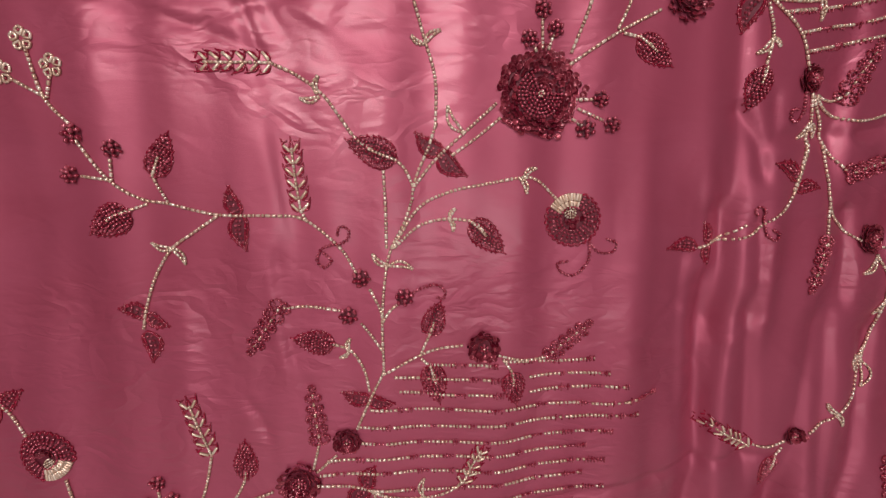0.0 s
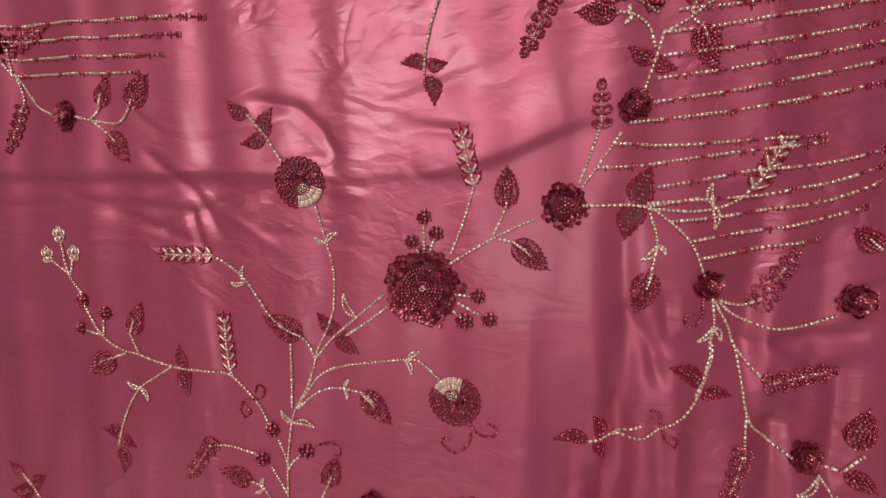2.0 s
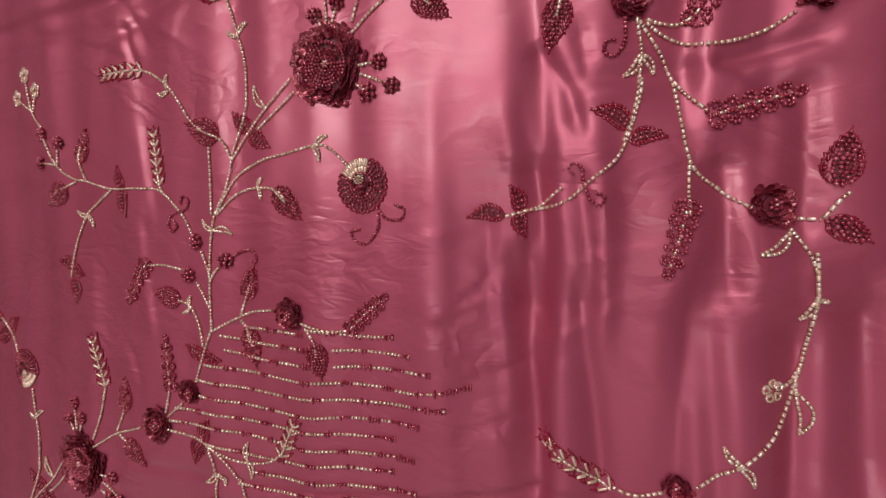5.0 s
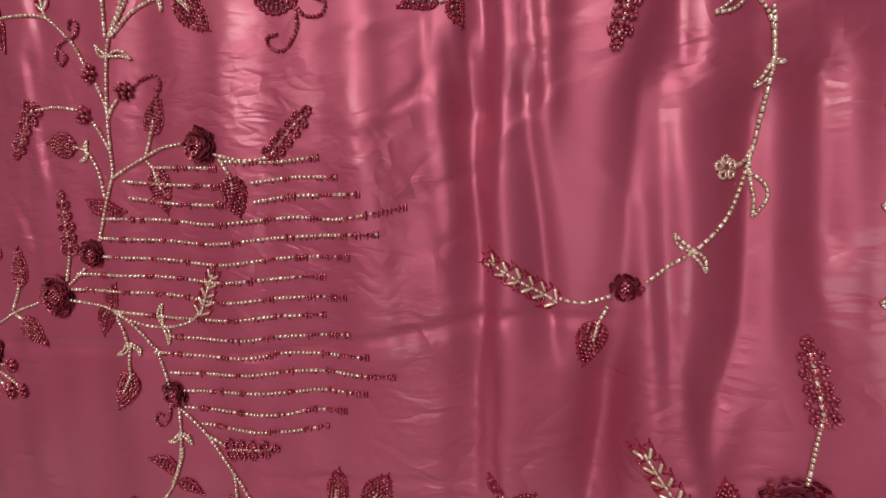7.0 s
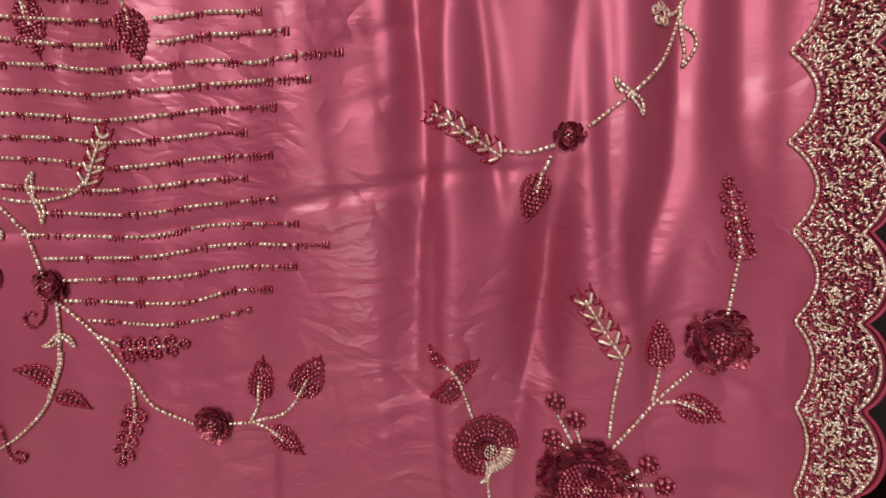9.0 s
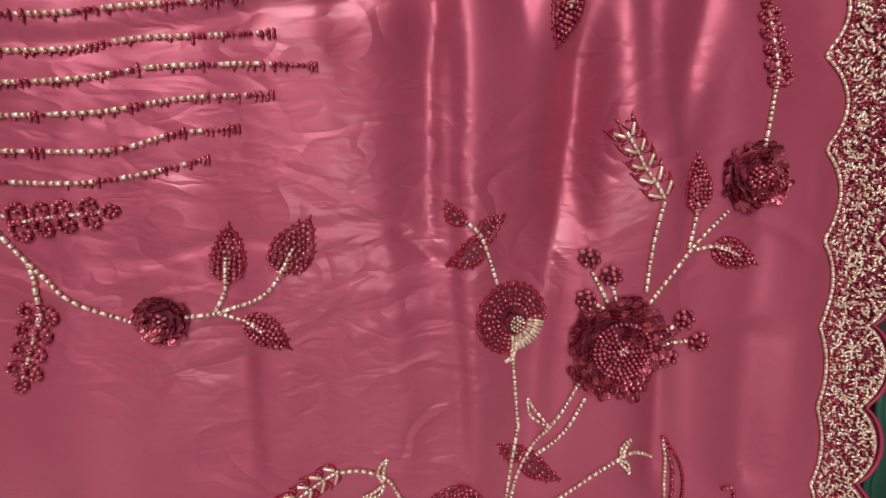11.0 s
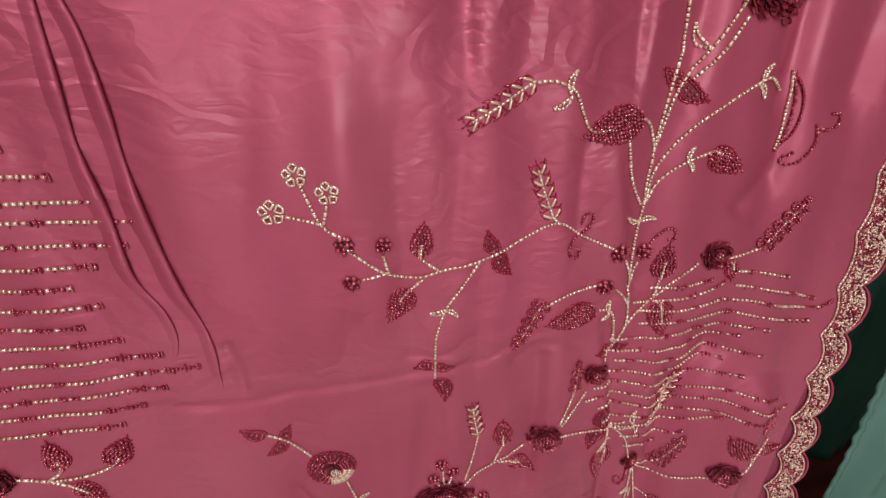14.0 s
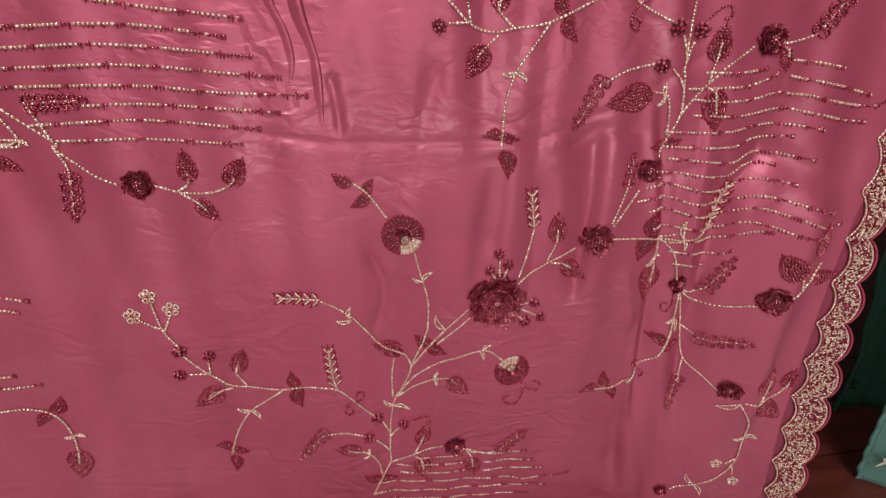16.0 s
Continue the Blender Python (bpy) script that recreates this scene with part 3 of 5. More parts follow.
def sequin(flower, x, z, r, heading, tilt, lift):
    """One cupped sequin that leans outwards along its heading."""
    p, tx, tz, n = frame_at(np.array([x / 1000]), np.array([z / 1000]))
    n = Vector(n[0])
    out = Vector(tx[0] * math.cos(heading) + tz[0] * math.sin(heading)).normalized()
    turn = Matrix.Rotation(-tilt, 3, n.cross(out).normalized())
    n2, o2 = turn @ n, turn @ out
    side = n2.cross(o2)
    m = Matrix((o2, side, n2)).transposed().to_4x4() @ Matrix.Diagonal((r / 1000, r / 1000, r / 1000, 1))
    m.translation = Vector(p[0]) + n * lift / 1000
    ob = part("sequin", SEQUIN_MESH, flower)
    ob.matrix_world = m


def backing(name, c, r):
    """The round dark backing added under a flower, just proud of the cloth."""
    k, v = 20, [(c[0], c[1])]
    v += [(c[0] + q * r * math.cos(math.tau * i / k), c[1] + q * r * math.sin(math.tau * i / k)) for q in (0.5, 1.0) for i in range(k)]
    v = np.array(v) / 1000
    p, tx, tz, n = frame_at(v[:, 0], v[:, 1])
    f = [(0, 1 + i, 1 + (i + 1) % k) for i in range(k)] + [(1 + i, 1 + k + i, 1 + k + (i + 1) % k, 1 + (i + 1) % k) for i in range(k)]
    return part(name, mesh_from(name, p + n * 0.0006, f, GAP_BACKING), saree)


def sew_on(ob, *kinds):
    for sub, beads, label in kinds:
        tagged(part(sub, beads.mesh(sub), ob, label), kind="stuff")
    return ob


def disc_of_beads(beads, c, r, step=3.0, size=1.6, lift=1.6, keep=1.0):
    rings = max(1, int(r / step))
    for i in range(rings + 1):
        k = max(1, int(math.tau * i * step / step))
        for j in range(k):
            t = math.tau * (j + 0.5 * (i % 2)) / k
            if random.random() < keep:
                beads.seed(c[0] + i * step * math.cos(t) + random.uniform(-0.2, 0.2), c[1] + i * step * math.sin(t) + random.uniform(-0.2, 0.2), size, lift)


def rosette(P, x, z, r):
    c = P(x, z)
    if not on_cloth((c,)):
        return
    plum, gold = Beads(PLUM), Beads(GOLD)
    disc_of_beads(plum, c, r * 0.34, lift=2.2)
    gold.seed(*c, 1.2, 3.4)
    ob = sew_on(backing("rosette", c, 0.8 * r), ("rosette_filling", plum, "plum seed beads"), ("rosette_heart", gold, "pale gold bead"))
    for q, size, tilt, lift in ((0.96, 2.7, 0.6, 1.2), (0.76, 2.6, 0.85, 2.0), (0.54, 2.5, 1.1, 2.8)):
        count = max(7, round(math.tau * q * r / 3.7))
        for i in range(count):
            t = math.tau * (i + random.uniform(-0.3, 0.3)) / count
            d = q * r * random.uniform(0.84, 1.12)
            sequin(ob, c[0] + d * math.cos(t), c[1] + d * math.sin(t), min(size, max(1.8, 0.24 * r)) * random.uniform(0.85, 1.15), t + random.uniform(-0.5, 0.5), tilt * random.uniform(0.5, 1.4), lift)


def big_flower(P, x, z, r):
    c = np.array(P(x, z))
    if not on_cloth((c,)):
        return
    plum, gold = Beads(PLUM), Beads(GOLD)
    step, rings = 3.0, int(r * 0.62 / 3.0)
    for i in range(rings + 1):
        k = max(1, int(math.tau * i))
        for j in range(k):
            t = math.tau * j / k
            petal = 0.2 < t < 1.9 and 2 < i < rings - 0
            if not petal:
                plum.seed(c[0] + i * step * math.cos(t), c[1] + i * step * math.sin(t), 1.65, 1.9)
    for i in range(6):
        gold.seed(c[0] + 2.1 * math.cos(i), c[1] + 2.1 * math.sin(i), 1.15, 3.2)
    ob = sew_on(backing("large_flower", c, 0.9 * r), ("flower_filling", plum, "plum seed beads"), ("flower_heart", gold, "pale gold beads"))
    for q, size, tilt, lift in ((1.0, 3.1, 0.35, 1.0), (0.88, 3.0, 0.5, 1.8), (0.76, 2.9, 0.7, 2.6), (0.66, 2.7, 0.95, 3.2)):
        count = round(math.tau * q * r / 4.0)
        for i in range(count):
            t = math.tau * (i + random.uniform(-0.25, 0.25)) / count
            d = q * r * (1 + 0.07 * math.sin(5 * t + 1) + 0.03 * math.sin(9 * t)) * random.uniform(0.92, 1.06)
            sequin(ob, c[0] + d * math.cos(t), c[1] + d * math.sin(t), size, t, tilt * random.uniform(0.5, 1.4), lift)
    for i in range(18):
        t, d = random.uniform(0.3, 1.8), r * random.uniform(0.22, 0.5)
        sequin(ob, c[0] + d * math.cos(t), c[1] + d * math.sin(t), 2.6, t, random.uniform(0.5, 1.1), 1.6)


def bell_flower(P, x, z, bx, bz, r):
    c, b = np.array(P(x, z)), np.array(P(bx, bz))
    if not on_cloth((c, b)):
        return
    to = math.atan2(b[1] - c[1], b[0] - c[0])
    plum, red, gold = Beads(PLUM), Beads(RED), Beads(GOLD)
    r = r * 0.93
    rays = 26
    for i in range(rays):
        t = to + math.tau * (i + 0.5) / rays
        w, v = np.array([math.cos(t), math.sin(t)]), np.array([-math.sin(t), math.cos(t)])
        if math.cos(t - to) > 0.72:
            for off in (-0.055, 0.055):
                gold.tube(*(c + w * r * 0.74 + v * r * off), *(c + w * r * 1.04 + v * r * off), 1.3, 1.0)
                gold.tube(*(c + w * r * 0.5 + v * r * off), *(c + w * r * 0.73 + v * r * off), 1.2, 1.3)
        else:
            for q in (0.62, 0.76, 0.9):
                plum.seed(*(c + w * r * q), 1.55, 0.9)
            rim = [c + w * r * p + v * r * q for p, q in ((0.98, -0.12), (1.1, -0.05), (1.1, 0.05), (0.98, 0.12))]
            for p, q in zip(rim, rim[1:]):
                red.tube(*p, *q, 1.0, 0.7)
    k = max(10, int(math.tau * 0.48 * r / 2.9))
    for i in range(k):
        t = math.tau * i / k
        plum.seed(c[0] + 0.48 * r * math.cos(t), c[1] + 0.48 * r * math.sin(t), 1.5, 1.4)
    mid = c + (b - c) * 0.3
    disc_of_beads(gold, mid, r * 0.3, 2.2, 1.1, 2.2)
    ob = sew_on(backing("bell_flower", c, 1.02 * r), ("flower_filling", plum, "plum seed beads"), ("flower_fringe", red, "ruby glass scalloped rim"), ("calyx", gold, "pale gold bugle beads"))
    for i in range(20):
        t = to + math.pi + random.uniform(-1.9, 1.9)
        d = r * random.uniform(0.1, 0.45)
        sequin(ob, c[0] + d * math.cos(t), c[1] + d * math.sin(t), 2.3, t, random.uniform(0.4, 1.0), 1.5)


def folded_bell(P, base, inner, outer):
    """A bell flower lost in a fold: its gold calyx edge on, with two rows of petals showing."""
    gold, plum, red = Beads(GOLD), Beads(PLUM), Beads(RED)
    tubes_along(gold, mapped(P, base), 3.4, 1.3, 0.6)
    seeds_along(plum, mapped(P, inner), 2.9)
    tubes_along(red, mapped(P, outer), 3.2, 1.1, 0.4)
    sew("folded_flower", plum, ("calyx", gold, "pale gold bugle beads"), ("flower_rim", red, "ruby glass rim"))


class Placement:
    """Lays the repeat of the embroidery onto the cloth, in millimetres: turned and stretched as a whole, and tugged at pins."""

    def __init__(self, a, b, c, d, e, f):
        self.turn, self.pins = (a, b, c, d, e, f), []

    def pin(self, x, z, dx, dz):
        self.pins.append((x, z, dx, dz))

    def __call__(self, x, z):
        a, b, c, d, e, f = self.turn
        sx = sz = 0.0
        total = 1 / 110.0 ** 3
        for px, pz, dx, dz in self.pins:
            w = 1 / ((x - px) ** 2 + (z - pz) ** 2 + 16) ** 1.5
            total, sx, sz = total + w, sx + w * dx, sz + w * dz
        return a * x + b * z + c + sx / total, d * x + e * z + f + sz / total


def motif(P, want):
    if "top" in want:
        stem(P, 32, 1532, 32, 1569, 23, 1601, 14, 1631)
        bell_flower(P, 1, 1650, 13, 1633, 23)
        stem(P, -15, 1669, -32, 1693, -49, 1712)
        red_leaf(P, -48, 1710, -68, 1723)
        red_leaf(P, -33, 1691, -26, 1716)
        red_leaf(P, -32, 1694, -54, 1685)
        gold_leaf(P, 24, 1595, 37, 1605)
        gold_leaf(P, 24, 1595, 13, 1601)
        big_flower(P, 117, 1558, 33)
        stem(P, 118, 1593, 117, 1615)
        berry(P, 117, 1622, 8)
        stem(P, 113, 1590, 109, 1598)
        berry(P, 107, 1600, 8)
        stem(P, 123, 1592, 127, 1604)
        berry(P, 128, 1608, 8)
        stem(P, 147, 1554, 162, 1554)
        berry(P, 167, 1554, 8)
        stem(P, 145, 1539, 154, 1533)
        berry(P, 156, 1531, 9)
        stem(P, 149, 1547, 171, 1537)
        berry(P, 178, 1534, 8)
        stem(P, 142, 1590, 153, 1620, 161, 1650)
        wheat(P, 161, 1650, 148, 1699)
        stem(P, 141, 1581, 176, 1604, 214, 1624)
        stem(P, 178, 1608, 187, 1628, 189, 1640)
        bead_leaf(P, 189, 1632, 188, 1666)
        stem(P, 183, 1605, 198, 1602, 208, 1596)
        bead_leaf(P, 196, 1603, 225, 1581)
        stem(P, 12, 1477, 16, 1493, 26, 1515)
        stem(P, 14, 1484, 31, 1505, 55, 1527, 82, 1551)
        stem(P, 45, 1509, 66, 1524, 86, 1540)
        gold_leaf(P, 55, 1527, 42, 1549)
        red_leaf(P, 38, 1511, 16, 1527)
        red_leaf(P, 35, 1513, 57, 1493)
        stem(P, 26, 1515, 33, 1536)
    if "node" in want:
        stem(P, -15, 1323, -15, 1373, -11, 1413, -6, 1433, 5, 1454, 13, 1477)
        stem(P, -10, 1433, -10, 1466, -11, 1498)
        stem(P, 13, 1484, 6, 1499, -2, 1506)
        bead_leaf(P, 0, 1505, -39, 1521, 0.62)
        stem(P, -19, 1513, -33, 1523, -45, 1540, -57, 1556, -76, 1570, -94, 1578)
        gold_leaf(P, -61, 1556, -59, 1570)
        gold_leaf(P, -59, 1554, -75, 1553)
        wheat(P, -94, 1579, -149, 1578)
        gold_leaf(P, -9, 1418, -22, 1429)
        gold_leaf(P, -9, 1418, 12, 1414)
        stem(P, -5, 1433, 17, 1466, 45, 1480, 74, 1486, 103, 1491, 117, 1489, 135, 1473)
        gold_leaf(P, 105, 1491, 117, 1499)
        gold_leaf(P, 102, 1491, 108, 1477)
        if "bell" in want:
            bell_flower(P, 149, 1456, 142, 1474, 23)
        tendril(P, 164, 1436, 164, 1420, 153, 1407, 141, 1410, 138, 1417, 146, 1419)
        tendril(P, 164, 1436, 172, 1428, 184, 1427, 188, 1435, 180, 1439)
        stem(P, -4, 1433, 17, 1451, 41, 1457, 64, 1455)
        gold_leaf(P, 43, 1457, 49, 1466)
        gold_leaf(P, 43, 1457, 46, 1446)
        stem(P, 64, 1455, 75, 1444)
        bead_leaf(P, 61, 1455, 89, 1428)
        stem(P, -25, 1398, -17, 1381, -14, 1369)
        berry(P, -32, 1407, 9)
    if "left" in want:
        stem(P, -36, 1412, -49, 1434, -76, 1457, -103, 1461, -145, 1462, -181, 1471, -202, 1475, -222, 1489, -242, 1517, -249, 1529)
        stem(P, -244, 1529, -263, 1551, -271, 1586)
        stem(P, -261, 1551, -256, 1567)
        stem(P, -263, 1552, -288, 1566)
        gold_flower(P, -273, 1593, 9)
        gold_flower(P, -254, 1574, 9)
        gold_flower(P, -294, 1570, 10)
        berry(P, -246, 1525, 9)
        berry(P, -218, 1514, 8)
        berry(P, -253, 1494, 8)
        stem(P, -221, 1489, -220, 1507)
        stem(P, -223, 1490, -244, 1493)
        stem(P, -182, 1472, -191, 1492, -188, 1502)
        bead_leaf(P, -191, 1492, -177, 1525, 0.6)
        stem(P, -198, 1471, -223, 1462, -230, 1457)
        bead_leaf(P, -212, 1466, -243, 1448, 0.75)
        red_leaf(P, -127, 1462, -134, 1484, 0.5)
        red_leaf(P, -127, 1462, -124, 1433)
        stem(P, -75, 1456, -80, 1467)
        wheat(P, -79, 1463, -84, 1520)
        tendril(P, -62, 1429, -56, 1423, -62, 1417, -68, 1423, -64, 1432, -56, 1436, -49, 1437, -42, 1441, -41, 1449, -48, 1451, -50, 1445)
        stem(P, -145, 1461, -166, 1447, -184, 1434, -199, 1411, -208, 1387, -213, 1367)
        gold_leaf(P, -183, 1435, -199, 1440)
        gold_leaf(P, -184, 1435, -174, 1421)
        red_leaf(P, -209, 1378, -230, 1385)
        red_leaf(P, -209, 1380, -193, 1369)
        red_leaf(P, -211, 1365, -209, 1338)
    if "mid" in want:
        stem(P, -15, 1368, -9, 1378, -2, 1384)
        berry(P, 4, 1390, 9)
        tendril(P, 10, 1393, 21, 1398, 32, 1400, 39, 1395, 38, 1388, 33, 1389)
        stem(P, -16, 1343, -26, 1358, -34, 1368)
        berry(P, -44, 1374, 9)
        stem(P, -51, 1379, -76, 1383, -99, 1382)
        spray(P, -99, 1387, -129, 1343, 0.55)
        stem(P, -28, 1304, -32, 1324, -43, 1342, -59, 1349)
        gold_leaf(P, -45, 1341, -43, 1354)
        gold_leaf(P, -45, 1341, -54, 1336)
        bead_leaf(P, -57, 1348, -92, 1354, 0.62)
        stem(P, -16, 1320, 10, 1333, 33, 1342, 56, 1345)
        rosette(P, 74, 1342, 14)
        stem(P, 86, 1335, 112, 1329, 133, 1331)
        spray(P, 132, 1330, 169, 1363, 0.5)
        stem(P, 91, 1331, 100, 1317, 101, 1305)
        bead_leaf(P, 99, 1318, 105, 1286, 0.65)
        stem(P, 18, 1338, 26, 1356, 30, 1367)
        bead_leaf(P, 25, 1354, 35, 1384, 0.65)
        stem(P, 18, 1333, 28, 1322, 31, 1308)
        bead_leaf(P, 26, 1327, 34, 1290, 0.62)
        red_leaf(P, -28, 1296, -52, 1303, 0.5)
        red_leaf(P, -30, 1297, -7, 1292, 0.5)
        stem(P, -15, 1323, -27, 1298, -41, 1266)
    if "low" in want:
        rosette(P, -50, 1255, 12)
        rosette(P, -94, 1216, 18)
        stem(P, -60, 1242, -79, 1226)
        stem(P, -81, 1230, -76, 1250, -74, 1260)
        spray(P, -74, 1255, -79, 1309, 0.5)
        stem(P, -79, 1213, -34, 1206, -11, 1193, 9, 1168, 19, 1137)
        rosette(P, 23, 1131, 11)
        red_leaf(P, -34, 1206, -26, 1229, 0.6)
        red_leaf(P, -34, 1207, -47, 1182, 0.6)
        stem(P, -31, 1205, 8, 1202)
        gold_leaf(P, 18, 1194, 20, 1213)
        gold_leaf(P, 17, 1195, 22, 1176)
        stem(P, -29, 1203, 7, 1192, 42, 1196, 61, 1210)
        wheat(P, 56, 1203, 75, 1242)
        stem(P, -27, 1200, -19, 1179, -19, 1143)
        gold_leaf(P, -19, 1177, -33, 1164)
        gold_leaf(P, -19, 1177, -8, 1164)
        bead_leaf(P, -16, 1149, -37, 1114, 0.62)
        tendril(P, 17, 1121, 15, 1108, 7, 1100, 1, 1104, 3, 1111, 8, 1110)
        stem(P, 26, 1120, 25, 1092, 20, 1065, 10, 1044)
        gold_leaf(P, 24, 1095, 11, 1085)
        gold_leaf(P, 24, 1095, 35, 1084)
        stem(P, 25, 1081, 22, 1067, 7, 1037, -19, 1011, -46, 999, -83, 993)
        red_leaf(P, 17, 1054, -11, 1067, 0.42)
        red_leaf(P, 15, 1045, 40, 1036, 0.42)
        tendril(P, -34, 1018, -37, 1022, -33, 1026, -27, 1021, -26, 1011, -23, 998, -16, 993, -12, 998, -18, 1001)
        stem(P, 28, 1118, 49, 1096, 74, 1061, 96, 1038, 121, 1025)
        stem(P, 49, 1095, 69, 1085)
        spray(P, 69, 1082, 118, 1088, 0.45)
        rosette(P, 136, 1026, 13)
        stem(P, 74, 1061, 77, 1042, 75, 1025)
        spray(P, 77, 1037, 60, 991, 0.5)
    if "three" in want:
        stem(P, 148, 1027, 165, 1028)
        stem(P, 164, 1029, 171, 1043, 173, 1059)
        bead_leaf(P, 172, 1046, 176, 1078, 0.62)
        stem(P, 165, 1028, 190, 1037, 203, 1051, 209, 1062)
        bead_leaf(P, 202, 1051, 220, 1081, 0.7)
        stem(P, 166, 1028, 187, 1021)
        bead_leaf(P, 180, 1025, 203, 1006, 0.62)
    if "rows" in want:
        bead_row(P, 26, 1327, 57, 1326, 87, 1324)
        bead_row(P, 93, 1329, 135, 1327, 176, 1329)
        bead_row(P, -6, 1317, 39, 1313, 91, 1310)
        bead_row(P, 116, 1312, 153, 1315, 191, 1314)
        bead_row(P, -2, 1303, 48, 1297, 93, 1295)
        bead_row(P, 117, 1297, 152, 1301, 209, 1301)
        bead_row(P, -28, 1286, 35, 1284, 79, 1280, 151, 1285, 189, 1283, 241, 1291)
        bead_row(P, -38, 1269, 33, 1267, 77, 1264, 150, 1270, 221, 1272)
        bead_row(P, -37, 1253, 31, 1251, 81, 1247, 148, 1254, 198, 1255)
        bead_row(P, -69, 1237, 29, 1236, 79, 1232, 147, 1238, 175, 1239)
        bead_row(P, -76, 1223, 28, 1221, 77, 1215, 146, 1222, 193, 1224)
        bead_row(P, -28, 1205, 25, 1201, 81, 1200, 134, 1206, 173, 1209)
        bead_row(P, 21, 1184, 90, 1183, 133, 1189, 194, 1195)
        bead_row(P, 5, 1168, 93, 1167, 142, 1175, 209, 1178)
        bead_row(P, 21, 1151, 97, 1153, 156, 1162, 229, 1163)
        bead_row(P, 33, 1135, 112, 1138, 160, 1146, 206, 1148)
    if "rows_end" in want:
        bead_row(P, 32, 1120, 116, 1119, 153, 1128, 187, 1131)
        bead_row(P, 47, 1105, 109, 1103, 169, 1115)


def upper_extra(P):
    stem(P, 310, 1449, 294, 1436, 267, 1428)
    red_leaf(P, 279, 1432, 272, 1451, 0.5)
    red_leaf(P, 279, 1432, 283, 1413, 0.5)
    red_leaf(P, 268, 1429, 240, 1428, 0.4)
    stem(P, 364, 1561, 373, 1558, 385, 1557, 397, 1562)
    spray(P, 393, 1556, 416, 1603, 0.42)
    stem(P, 364, 1559, 375, 1550, 391, 1543, 409, 1540, 433, 1545, 450, 1554)
    rosette(P, 461, 1567, 12)
    bead_leaf(P, 472, 1607, 455, 1622, 0.75)
    stem(P, 454, 1425, 469, 1424)
    stem(P, 469, 1425, 475, 1435, 481, 1442)
    bead_leaf(P, 475, 1445, 479, 1478, 0.6)
    bead_leaf(P, 471, 1424, 491, 1411, 0.6)
    stem(P, 452, 1418, 461, 1405, 466, 1391, 469, 1372)
    gold_leaf(P, 452, 1416, 434, 1401)
    stem(P, 466, 1403, 467, 1388, 468, 1369, 466, 1338, 461, 1313, 449, 1286, 430, 1264, 400, 1240)
    gold_leaf(P, 467, 1371, 475, 1371)
    gold_leaf(P, 468, 1373, 459, 1359)
    stem(P, 464, 1325, 459, 1316, 452, 1312)
    gold_flower(P, 445, 1311, 8)
    stem(P, 462, 1319, 462, 1306)
    gold_leaf(P, 462, 1309, 464, 1280)
    gold_leaf(P, 427, 1261, 417, 1272)
    gold_leaf(P, 424, 1261, 434, 1247)
    rosette(P, 390, 1236, 9)
    stem(P, 381, 1230, 363, 1225, 348, 1227)
    wheat(P, 348, 1223, 297, 1254)
    stem(P, 379, 1223, 373, 1209, 370, 1201)
    bead_leaf(P, 373, 1212, 365, 1181, 0.62)
    bead_row(P, 313, 1785, 381, 1790, 458, 1799)
    bead_row(P, 306, 1769, 362, 1775, 460, 1789)
    bead_row(P, 304, 1752, 364, 1758, 470, 1774)
    bead_row(P, 301, 1735, 366, 1743, 472, 1761)
    bead_row(P, 299, 1717, 368, 1727, 467, 1747)
    bead_row(P, 282, 1701, 370, 1712, 461, 1730)
    bead_row(P, 272, 1685, 318, 1684, 371, 1688, 425, 1692)
    bead_row(P, 260, 1666, 292, 1668, 330, 1674, 363, 1679, 426, 1687)
    bead_row(P, 307, 1651, 342, 1658, 374, 1665, 393, 1667, 430, 1672, 468, 1683)
    bead_row(P, 300, 1638, 340, 1642, 386, 1647, 408, 1652, 435, 1658, 467, 1671)
    bead_row(P, 319, 1624, 357, 1629, 393, 1636, 430, 1643, 466, 1658)
    bead_row(P, 337, 1609, 370, 1616, 409, 1623, 461, 1640)
    bead_row(P, 346, 1595, 373, 1601, 402, 1607, 433, 1613)


